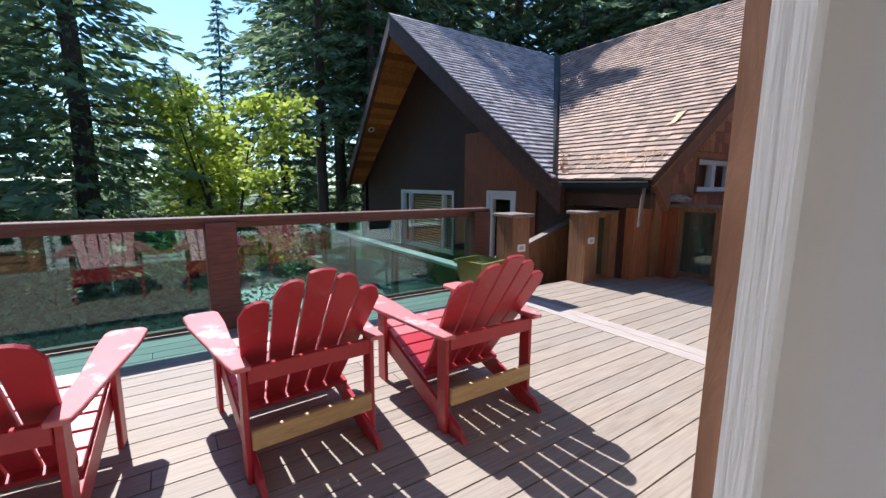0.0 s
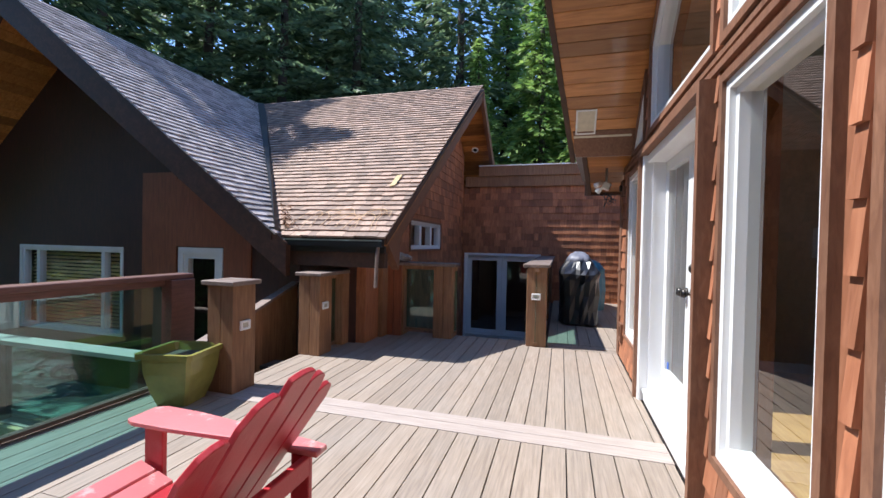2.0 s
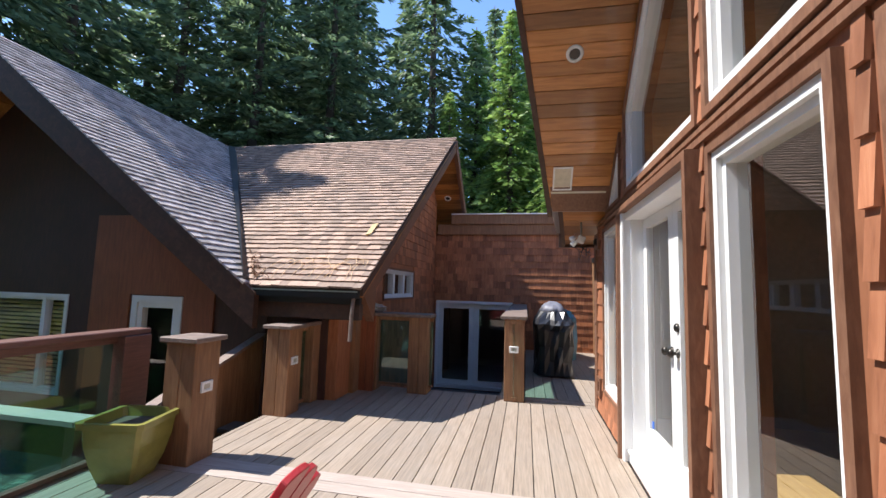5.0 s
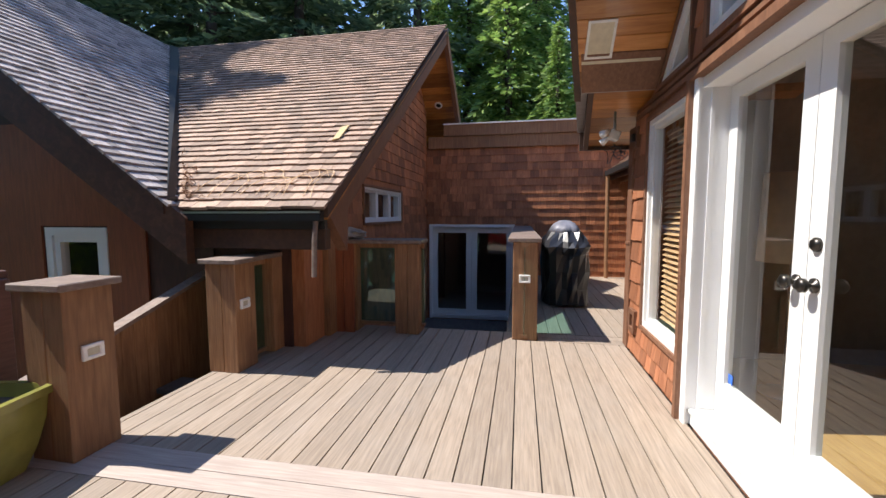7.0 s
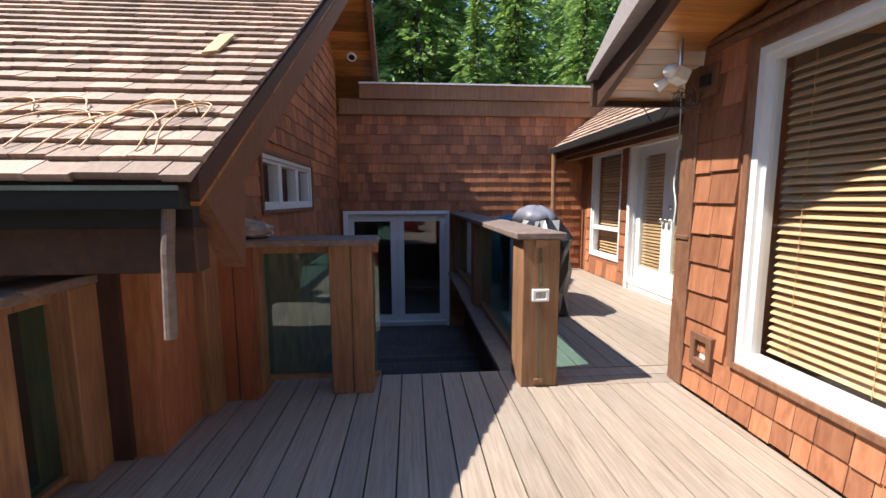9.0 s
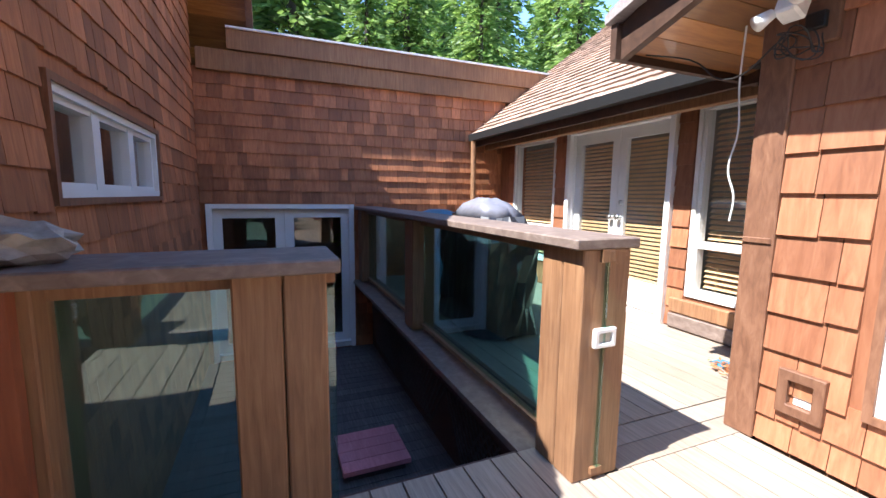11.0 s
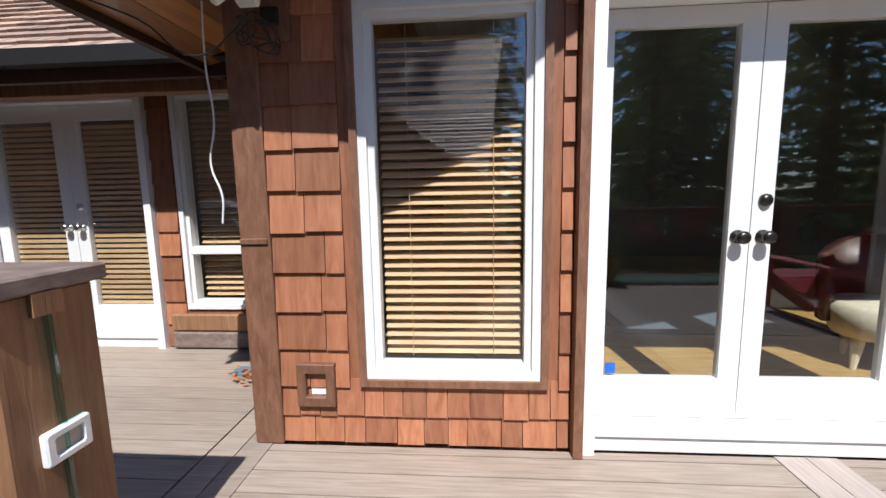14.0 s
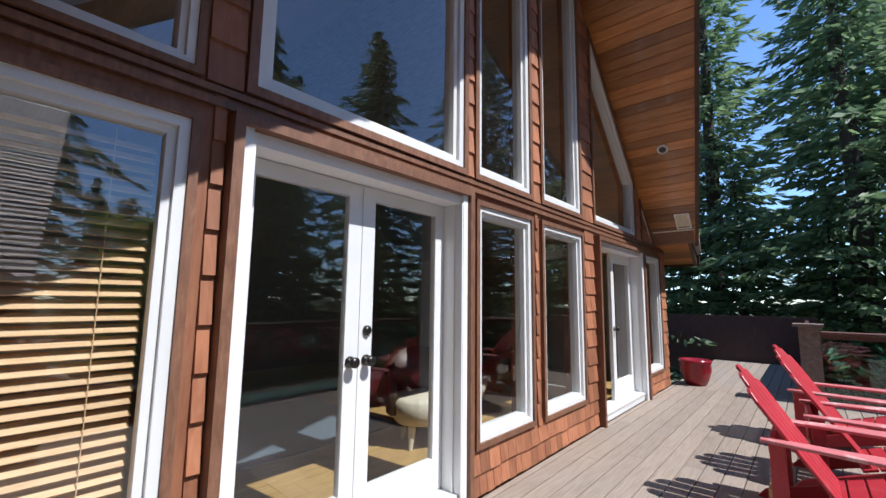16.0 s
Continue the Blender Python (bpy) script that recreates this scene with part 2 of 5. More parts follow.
M_PINK = timber("pink_painted_boards", (0.50, 0.17, 0.19), (0.60, 0.22, 0.25), (0.66, 0.28, 0.30), (2, 12, 12), 3.0, 0.6, spread=0.1)
M_STICKER = plain("blue_sticker", (0.02, 0.12, 0.55), 0.4)


# ---- mesh helpers ----
def box(bm, x0, x1, y0, y1, z0, z1, m=None):
    v = [bm.verts.new(p) for p in ((x0, y0, z0), (x1, y0, z0), (x1, y1, z0), (x0, y1, z0), (x0, y0, z1), (x1, y0, z1), (x1, y1, z1), (x0, y1, z1))]
    if m is not None:
        for q in v:
            q.co = m @ q.co
    for f in ((3, 2, 1, 0), (4, 5, 6, 7), (0, 1, 5, 4), (1, 2, 6, 5), (2, 3, 7, 6), (3, 0, 4, 7)):
        bm.faces.new([v[k] for k in f])
    return v


def slab(bm, low, high):
    """A solid between two rings of the same number of points."""
    a, b = [bm.verts.new(p) for p in low], [bm.verts.new(p) for p in high]
    n = len(a)
    bm.faces.new(list(reversed(a)))
    bm.faces.new(b)
    for k in range(n):
        bm.faces.new([a[k], a[(k + 1) % n], b[(k + 1) % n], b[k]])


def ring_tube(bm, rings, closed=True):
    """Joins rings of points into a skin with end caps."""
    rs = [[bm.verts.new(p) for p in r] for r in rings]
    n = len(rs[0])
    for a, b in zip(rs, rs[1:]):
        for k in range(n):
            bm.faces.new([a[k], a[(k + 1) % n], b[(k + 1) % n], b[k]])
    if closed:
        bm.faces.new(list(reversed(rs[0])))
        bm.faces.new(rs[-1])


def lathe(bm, profile, seg=20, c=(0, 0), m=None):
    rings = [[Vector((c[0] + r * math.cos(2 * math.pi * k / seg), c[1] + r * math.sin(2 * math.pi * k / seg), z)) for k in range(seg)] for r, z in profile]
    if m is not None:
        rings = [[m @ p for p in r] for r in rings]
    ring_tube(bm, rings)


def rod(bm, a, b, r, seg=10, r2=None):
    a, b = Vector(a), Vector(b)
    q = (b - a).to_track_quat("Z", "Y").to_matrix()
    ring_tube(bm, [[p + q @ Vector((rr * math.cos(2 * math.pi * k / seg), rr * math.sin(2 * math.pi * k / seg), 0)) for k in range(seg)] for p, rr in ((a, r), (b, r if r2 is None else r2))])


def done(name, bm, material, parent=None, bevel=0.0, smooth=False):
    bmesh.ops.recalc_face_normals(bm, faces=bm.faces)
    if bevel:
        bmesh.ops.bevel(bm, geom=bm.edges[:], offset=bevel, segments=1, affect="EDGES", clamp_overlap=True)
    me = bpy.data.meshes.new(name)
    bm.to_mesh(me)
    bm.free()
    me.materials.append(material)
    if smooth:
        for p in me.polygons:
            p.use_smooth = True
    ob = new(name, me)
    if parent is not None:
        ob.parent = parent
        ob.matrix_parent_inverse = parent.matrix_world.inverted() if parent.parent is None else Matrix()
    return ob


def part(name, bm, material, parent, label="", bevel=0.0, smooth=False):
    ob = done(name, bm, material, None, bevel, smooth)
    ob.parent = parent
    if label:
        ob["label"] = label
    return ob


def boxes(name, material, parent, *bb, label="", bevel=0.0):
    bm = bmesh.new()
    for b in bb:
        box(bm, *b)
    return part(name, bm, material, parent, label, bevel)


def thing(name, label, category, group="", kind=""):
    return tagged(new(name), label, category, group, kind)


def poly_inset(pts, d):
    """Insets a convex polygon, given anticlockwise."""
    n, out = len(pts), []
    for k in range(n):
        p0, p1, p2 = (Vector(pts[(k + j) % n]) for j in (-1, 0, 1))
        d1, d2 = (p1 - p0).normalized(), (p2 - p1).normalized()
        n1, n2 = Vector((-d1.y, d1.x)), Vector((-d2.y, d2.x))
        h = (n1 + n2).normalized()
        out.append(tuple(p1 + h * (d / max(0.3, h.dot(n1)))))
    return out


def frame_ring(bm, outer, inner, lo, hi, put):
    """A flat frame between two outlines, from depth lo to hi; put(u, v, d) gives the place."""
    n = len(outer)
    rings = []
    for pts, d in ((outer, lo), (outer, hi), (inner, hi), (inner, lo)):
        rings.append([bm.verts.new(put(u, v, d)) for u, v in pts])
    for a, b in zip(rings, rings[1:] + rings[:1]):
        for k in range(n):
            bm.faces.new([a[k], a[(k + 1) % n], b[(k + 1) % n], b[k]])


def plate(bm, pts, lo, hi, put):
    slab(bm, [put(u, v, lo) for u, v in pts], [put(u, v, hi) for u, v in pts])


def rect(u0, u1, v0, v1):
    return [(u0, v0), (u1, v0), (u1, v1), (u0, v1)]


def on_y(y, s=1):
    return lambda u, v, d: (u, y + s * d, v)


def on_x(x, s=1):
    return lambda u, v, d: (x + s * d, u, v)


def window(name, pts, put, label, trim=0.05, white=0.075, depth=0.10, mullions=(), blind=None, proud=0.035, kind="structure", pane_mat=None):
    """A window in its opening: brown trim, white frame, sash bars and panes. pts is the outline of the trim."""
    w = thing(name, label, "window", kind=kind)
    a = pts
    if trim:
        bm = bmesh.new()
        b = poly_inset(a, trim)
        frame_ring(bm, a, b, -0.02, proud, put)
        part("trim", bm, M_TRIM, w, "brown stained wooden trim")
    else:
        b = a
    bm = bmesh.new()
    c = poly_inset(b, white * 0.55)
    frame_ring(bm, b, c, -depth, proud - 0.018, put)
    d = poly_inset(b, white)
    frame_ring(bm, c, d, -depth, proud - 0.045, put)
    part("window_frame", bm, M_WHITE, w, "white vinyl frame")
    for (u0, v0, u1, v1, t) in mullions:
        bm = bmesh.new()
        if abs(u1 - u0) < abs(v1 - v0):
            plate(bm, rect(u0 - t / 2, u0 + t / 2, v0, v1), -depth, proud - 0.04, put)
        else:
            plate(bm, rect(u0, u1, v0 - t / 2, v0 + t / 2), -depth, proud - 0.04, put)
        part("sash_bar", bm, M_WHITE, w)
    bm = bmesh.new()
    bm.faces.new([bm.verts.new(put(u, v, -depth * 0.55)) for u, v in d])
    part("pane", bm, pane_mat or M_GLASS, w)
    if blind:
        bl = thing("wooden_blind", "honey-coloured wooden venetian blind lowered behind glass", "blind")
        u0, u1 = min(p[0] for p in d) + 0.005, max(p[0] for p in d) - 0.005
        v0, v1 = min(p[1] for p in d), max(p[1] for p in d)
        k, n = v0 + 0.03, 0
        src = None
        while k < v1 - 0.03:
            if src is None:
                bm = bmesh.new()
                slab(bm, [put(u, v, e) for u, v, e in ((u0, k - 0.016, -depth - 0.030), (u1, k - 0.016, -depth - 0.030), (u1, k + 0.014, -depth - 0.066), (u0, k + 0.014, -depth - 0.066))],
                     [put(u, v, e) for u, v, e in ((u0, k - 0.013, -depth - 0.028), (u1, k - 0.013, -depth - 0.028), (u1, k + 0.017, -depth - 0.064), (u0, k + 0.017, -depth - 0.064))])
                src, k0 = part("slat", bm, M_BLIND, bl), k
            else:
                o = new("slat", src.data)
                o.parent, o.location = bl, (0, 0, k - k0)
            k += blind
            n += 1
        for f in (0.2, 0.8):
            bm = bmesh.new()
            uu = u0 + (u1 - u0) * f
            plate(bm, rect(uu - 0.0015, uu + 0.0015, v0, v1), -depth - 0.027, -depth - 0.025, put)
            part("ladder_cord", bm, M_BLIND, bl)
    return w


def cut(spans, lo, hi):
    """The stretches of spans with lo..hi taken out."""
    out = []
    for a, b in spans:
        if hi <= a or lo >= b:
            out.append((a, b))
        else:
            if lo > a:
                out.append((a, lo))
            if hi < b:
                out.append((hi, b))
    return out


def strip_wall(name, label, material, strips, put, thick):
    """A wall of upright strips: (u0, u1, [(v low at u0, at u1, v high at u0, at u1)])."""
    bm = bmesh.new()
    for u0, u1, bands in strips:
        for a0, a1, b0, b1 in bands:
            slab(bm, [put(u, v, -thick) for u, v in ((u0, a0), (u1, a1), (u1, b1), (u0, b0))], [put(u, v, 0) for u, v in ((u0, a0), (u1, a1), (u1, b1), (u0, b0))])
    return tagged(done(name, bm, material), label, "wall", kind="structure")


def wedge_mesh(material, name="shingle"):
    """A unit shingle: u 0..1, v 0..1 (up), thick at its butt."""
    bm = bmesh.new()
    slab(bm, [(0, 0, 0), (1, 0, 0), (1, 1.25, 0), (0, 1.25, 0)], [(0, 0, 0.026), (1, 0, 0.026), (1, 1.25, 0.005), (0, 1.25, 0.005)])
    bmesh.ops.recalc_face_normals(bm, faces=bm.faces)
    me = bpy.data.meshes.new(name)
    bm.to_mesh(me)
    bm.free()
    me.materials.append(material)
    return me


def shingle_cells(u0, u1, v0, v1, course, wmin, wmax, holes, rng, limit=None, jitter=0.006, gap=0.004):
    """Places for shingles: (u, v, width). holes: (u0, u1, v0, v1); limit(v) gives the stretch of u that is there."""
    out, v = [], v0
    while v < v1 - 0.02:
        a, b = limit(v + course * 0.5) if limit else (u0, u1)
        spans = [(max(a, u0), min(b, u1))]
        for h in holes:
            if h[2] < v + course * 0.6 and h[3] > v + course * 0.4:
                spans = cut(spans, h[0], h[1])
        for s, e in spans:
            if e - s < 0.03:
                continue
            u = s
            while u < e - 0.001:
                w = rng.uniform(wmin, wmax)
                if e - u - w < wmin * 0.6:
                    w = e - u
                out.append((u, v + rng.uniform(-jitter, jitter), w - gap))
                u += w
        v += course
    return out


def shingles_as_parts(parent, cells, course, mesh, base):
    """base: a matrix that takes (u, v, depth) to the world."""
    for u, v, w in cells:
        o = new("shingle", mesh)
        o.parent = parent
        o.matrix_local = base @ Matrix.Translation((u, v, 0)) @ Matrix.Diagonal((w, course, 1, 1))


def shingles_joined(name, parent, cells, course, material, base, thick=0.02, over=1.25, lift=0.0):
    vs, fs = [], []
    for u, v, w in cells:
        n = len(vs)
        for dz0, dz1 in ((0, 0), (thick, 0.004)):
            vs += [(u, v, dz0 + lift), (u + w, v, dz0 + lift), (u + w, v + course * over, dz1 + lift), (u, v + course * over, dz1 + lift)]
        fs += [(n + 3, n + 2, n + 1, n), (n + 4, n + 5, n + 6, n + 7), (n, n + 1, n + 5, n + 4), (n + 1, n + 2, n + 6, n + 5), (n + 2, n + 3, n + 7, n + 6), (n + 3, n, n + 4, n + 7)]
    me = bpy.data.meshes.new(name)
    me.from_pydata([tuple(base @ Vector(p)) for p in vs], [], fs)
    me.materials.append(material)
    ob = new(name, me)
    ob.parent = parent
    return tagged(ob, kind="stuff")


def basis(origin, u, v):
    u, v = Vector(u).normalized(), Vector(v).normalized()
    n = u.cross(v)
    return Matrix(((u.x, v.x, n.x, origin[0]), (u.y, v.y, n.y, origin[1]), (u.z, v.z, n.z, origin[2]), (0, 0, 0, 1)))


RNG = random.Random(7)

# ---- main house: the glazed gable ----
XC, PITCH = 2.24, 1.0          # middle of the gable, slope of its roof


def soffit_z(x):
    return 3.17 + PITCH * (5.11 - XC - abs(x - XC))


def rake_y(x):
    return 0.50 + 0.228 * (4.2 - min(4.2, abs(x - XC)))


LOW = {"bw": (5.277, 6.188, 0.312, 2.13), "fd": (3.53, 5.125, 0.0, 2.12), "w2": (2.52, 3.385, 0.32, 2.135),
       "w3": (1.40, 2.365, 0.31, 2.135), "d1": (-0.70, 1.035, 0.0, 2.10), "w4": (-1.76, -0.90, 0.28, 2.135)}
UP0 = 2.29
UP = {"ufd": (3.49, 5.11), "uw2": (2.52, 3.40), "uw3": (1.40, 2.36), "ud1": (-0.55, 1.08)}


def up_top(x):
    return soffit_z(x) - 0.10


# the triangles over the outer windows
TRI_R = [(5.29, UP0), (5.97, UP0), (5.29, UP0 + 0.66)]
TRI_L = [(2 * XC - 5.97, UP0), (2 * XC - 5.29, UP0), (2 * XC - 5.29, UP0 + 0.66)]
cuts = sorted({-2.1, 6.59, XC, *[v for r in LOW.values() for v in r[:2]], *[v for r in UP.values() for v in r], *[p[0] for p in TRI_R + TRI_L]})
strips = []
for ua, ub in zip(cuts, cuts[1:]):
    mid = (ua + ub) / 2
    bands = []
    low = [r for r in LOW.values() if r[0] <= mid <= r[1]]
    up = [r for r in UP.values() if r[0] <= mid <= r[1]]
    tri = [t for t in (TRI_R, TRI_L) if min(p[0] for p in t) <= mid <= max(p[0] for p in t)]
    z = -0.4
    if low:
        if low[0][2] > 0.05:
            bands.append((z, z, low[0][2], low[0][2]))
        else:
            bands.append((z, z, -0.02, -0.02))
        z = low[0][3]
    if up:
        bands.append((z, z, UP0, UP0))
        bands.append((up_top(ua), up_top(ub), soffit_z(ua) + 0.12, soffit_z(ub) + 0.12))
    elif tri:
        t = tri[0]
        f = lambda x: UP0 + 0.66 * (abs(5.97 - XC) - abs(x - XC)) / 0.68
        bands.append((z, z, UP0, UP0))
        bands.append((f(ua), f(ub), max(f(ua), soffit_z(ua)) + 0.12, max(f(ub), soffit_z(ub)) + 0.12))
    else:
        bands.append((z, z, max(2.3, soffit_z(ua) + 0.12), max(2.3, soffit_z(ub) + 0.12)))
    strips.append((ua, ub, bands))
wall_main = strip_wall("wall_south", "cedar-shingled gable wall with tall white windows", M_SHINGLE, strips, on_y(0), 0.22)

window("window_1", rect(*LOW["bw"]), on_y(0), "tall white-framed window with brown trim and lowered wooden blind", 0.035, 0.075, 0.07, blind=0.0445)
window("window_2", rect(*LOW["w2"]), on_y(0), "tall fixed white-framed window beside the double door", 0.04, 0.075)
window("window_3", rect(*LOW["w3"]), on_y(0), "tall fixed white-framed window with brown trim", 0.04, 0.075)
window("window_4", rect(*LOW["w4"]), on_y(0), "narrow tall white-framed window near the house corner", 0.04, 0.075)
for k, (n, (a, b)) in enumerate(UP.items()):
    pts = [(a, UP0), (b, UP0), (b, up_top(b)), (a, up_top(a))]
    window("window_%d" % (5 + k), pts, on_y(0), "large gable window with slanted head under the cedar soffit", 0.045, 0.085)
window("window_9", TRI_R, on_y(0), "small triangular gable window with white frame", 0.03, 0.06)
window("window_10", TRI_L, on_y(0), "small triangular gable window with white frame", 0.03, 0.06)


def french_door(name, label, x0, x1, z1, put, openleaf=False, mirror=1, knobs=True, blind=None, sill=0.10, recess=0.12, stile=0.105, bottom=0.24, brown=True, z0=0.0, toprail=0.125):
    d = thing(name, label, "double door", kind="structure")
    bm = bmesh.new()
    if brown:
        b2 = bmesh.new()
        for a, b in ((x0 - 0.045, x0), (x1, x1 + 0.045)):
            plate(b2, rect(a, b, z0, z1 + 0.045), -0.02, 0.09, put)
        plate(b2, rect(x0, x1, z1, z1 + 0.045), -0.02, 0.09, put)
        part("trim", b2, M_TRIM, d, "rough brown wooden trim")
    # casing and jambs
    for a, b in ((x0, x0 + 0.05), (x1 - 0.05, x1)):
        plate(bm, rect(a, b, z0, z1), -0.20, 0.06, put)
    plate(bm, rect(x0 + 0.05, x1 - 0.05, z1 - 0.06, z1), -0.20, 0.03, put)
    for a, b in ((x0 + 0.05, x0 + 0.062), (x1 - 0.062, x1 - 0.05)):
        plate(bm, rect(a, b, z0, z1 - 0.06), -0.035, -0.015, put)
        plate(bm, rect(a, b, z0, z1 - 0.06), 0.042, 0.056, put)
    part("door_frame", bm, M_WHITE_GRAIN, d, "white painted jambs and head")
    bm = bmesh.new()
    plate(bm, rect(x0 + 0.05, x1 - 0.05, z0, sill - 0.02), -0.2, 0.015, put)
    plate(bm, rect(x0 + 0.05, x1 - 0.05, sill - 0.02, sill), -0.2, 0.03, put)
    part("sill", bm, M_WHITE, d, "white painted door sill")
    xm = (x0 + x1) / 2
    for k, (a, b) in enumerate(((x0 + 0.052, xm - 0.002), (xm + 0.002, x1 - 0.052))):
        shift = put
        opened = openleaf and k == 1
        if opened:
            shift = lambda u, v, e, h=b: put(h - 0.02 + (e + recess) , v, -recess - 0.03 - (h - u))
        leaf_o, leaf_i = rect(a, b, sill + 0.005, z1 - 0.065), rect(a + stile, b - stile, sill + bottom, z1 - 0.065 - toprail)
        bm = bmesh.new()
        frame_ring(bm, leaf_o, leaf_i, -recess - 0.045, -recess, shift)
        leaf = part("door_leaf", bm, M_WHITE, d, "white glazed door leaf" + (" standing open" if opened else ""))
        bm = bmesh.new()
        bm.faces.new([bm.verts.new(shift(u, v, -recess - 0.022)) for u, v in leaf_i])
        part("pane", bm, M_GLASS, leaf)
        if blind:
            kz = leaf_i[0][1] + 0.02
            while kz < leaf_i[2][1] - 0.01:
                bm = bmesh.new()
                plate(bm, rect(a + stile, b - stile, kz - 0.016, kz + 0.013), -recess - 0.05, -recess - 0.047, shift)
                part("blind_slat", bm, M_BLIND, leaf)
                kz += blind
        if knobs:
            kx = b - 0.055 if k == 0 else a + 0.055
            for kzz, r, show in ((1.02, 0.03, True), (1.19, 0.026, k == (0 if mirror > 0 else 1))):
                if not show:
                    continue
                bm = bmesh.new()
                prof = [(0.032, 0.0), (0.032, 0.008), (0.012, 0.012), (0.012, 0.035), (r, 0.04), (r * 1.02, 0.058), (r * 0.6, 0.068)]
                cx = shift(kx, kzz, -recess)
                cy = shift(kx, kzz, -recess + 1)
                q = (Vector(cy) - Vector(cx)).to_track_quat("Z", "Y").to_matrix().to_4x4()
                lathe(bm, prof if kzz < 1.1 else [(0.03, 0), (0.03, 0.012), (0.02, 0.022), (0.012, 0.025)], 16, m=Matrix.Translation(cx) @ q)
                part("knob" if kzz < 1.1 else "deadbolt", bm, M_CHROME if blind else M_METAL, leaf, "metal door hardware", smooth=True)
    return d


french_door("door_1", "white glazed double door of the house front, closed", 3.53, 5.125, 2.12, on_y(0), stile=0.095, bottom=0.21, toprail=0.08)
french_door("door_2", "white glazed double door with one leaf standing open inwards", -0.70, 1.035, 2.10, on_y(0), openleaf=True, mirror=-1)
bm = bmesh.new()
box(bm, 4.915, 4.965, -0.139, -0.138, 0.325, 0.38)
tagged(done("sticker", bm, M_STICKER), "small blue sticker on the door glass", "sticker")

# belt board between the storeys of glass, corner post, outrigger eave
bm = bmesh.new()
box(bm, -2.1, 6.55, 0.0, 0.028, 2.185, 2.22)
box(bm, -2.1, 6.55, 0.0, 0.022, 2.245, 2.275)
tagged(done("trim_belt", bm, M_TRIM), "brown wooden belt board across the gable wall", "trim", kind="structure")
col = thing("corner_post", "weathered brown timber post at the house corner", "post", kind="structure")
boxes("post", M_TRIM, col, (6.592, 6.74, -0.13, 0.035, 0, 2.14), bevel=0.006)
boxes("bracket_end", M_TRIM, col, (6.60, 6.735, 0.035, 0.045, 1.02, 1.05), bevel=0.004)

# the soffit, board by board, and the roof over it
ceil = thing("ceiling_soffit", "cedar board soffit under the overhanging gable roof", "soffit", kind="structure")
bm = bmesh.new()
LOWX = 3.70
for s in (1, -1):
    n = 40
    step = LOWX / n
    for k in range(n):
        ra, rb = k * step, (k + 1) * step - 0.006
        xa, xb = XC + s * ra, XC + s * rb
        za, zb = soffit_z(xa), soffit_z(xb)
        ya, yb = rake_y(xa), rake_y(xb)
        slab(bm, [(xa, -0.02, za), (xa, ya, za), (xb, yb, zb), (xb, -0.02, zb)], [(xa, -0.02, za + 0.02), (xa, ya, za + 0.02), (xb, yb, zb + 0.02), (xb, -0.02, zb + 0.02)])
m_sof_j = timber("cedar_soffit_boards", (0.30, 0.105, 0.022), (0.47, 0.19, 0.045), (0.60, 0.28, 0.085), (10, 1.0, 10), 2.5, 0.40, per="island", spread=0.6, bumps=0.12, stain=0.12, coat=0.25)
part("boards", bm, m_sof_j, ceil)

roof = thing("roof_1", "steep shake roof of the glazed gable", "roof", kind="structure")
bm = bmesh.new()
for s in (1, -1):
    top, bot = XC, XC + s * 3.75
    yt, yb = rake_y(top), rake_y(bot)
    slab(bm, [(top, -7, soffit_z(top) + 0.02), (top, yt, soffit_z(top) + 0.02), (bot, yb, soffit_z(bot) + 0.02), (bot, -7, soffit_z(bot) + 0.02)],
         [(top, -7, soffit_z(top) + 0.26), (top, yt, soffit_z(top) + 0.26), (bot, yb, soffit_z(bot) + 0.26), (bot, -7, soffit_z(bot) + 0.26)])
part("deck", bm, M_ROOF_SHEEN, roof)
for s in (1, -1):
    bm = bmesh.new()
    top, bot = XC, XC + s * 3.76
    yt, yb = rake_y(top), rake_y(bot)
    ring = [(top, yt, soffit_z(top) - 0.03), (bot, yb, soffit_z(bot) - 0.03), (bot, yb, soffit_z(bot) + 0.26), (top, yt, soffit_z(top) + 0.26)]
    slab(bm, ring, [(x, y + 0.05, z) for x, y, z in ring])
    part("bargeboard", bm, M_BEAM, roof, "dark timber rake board")

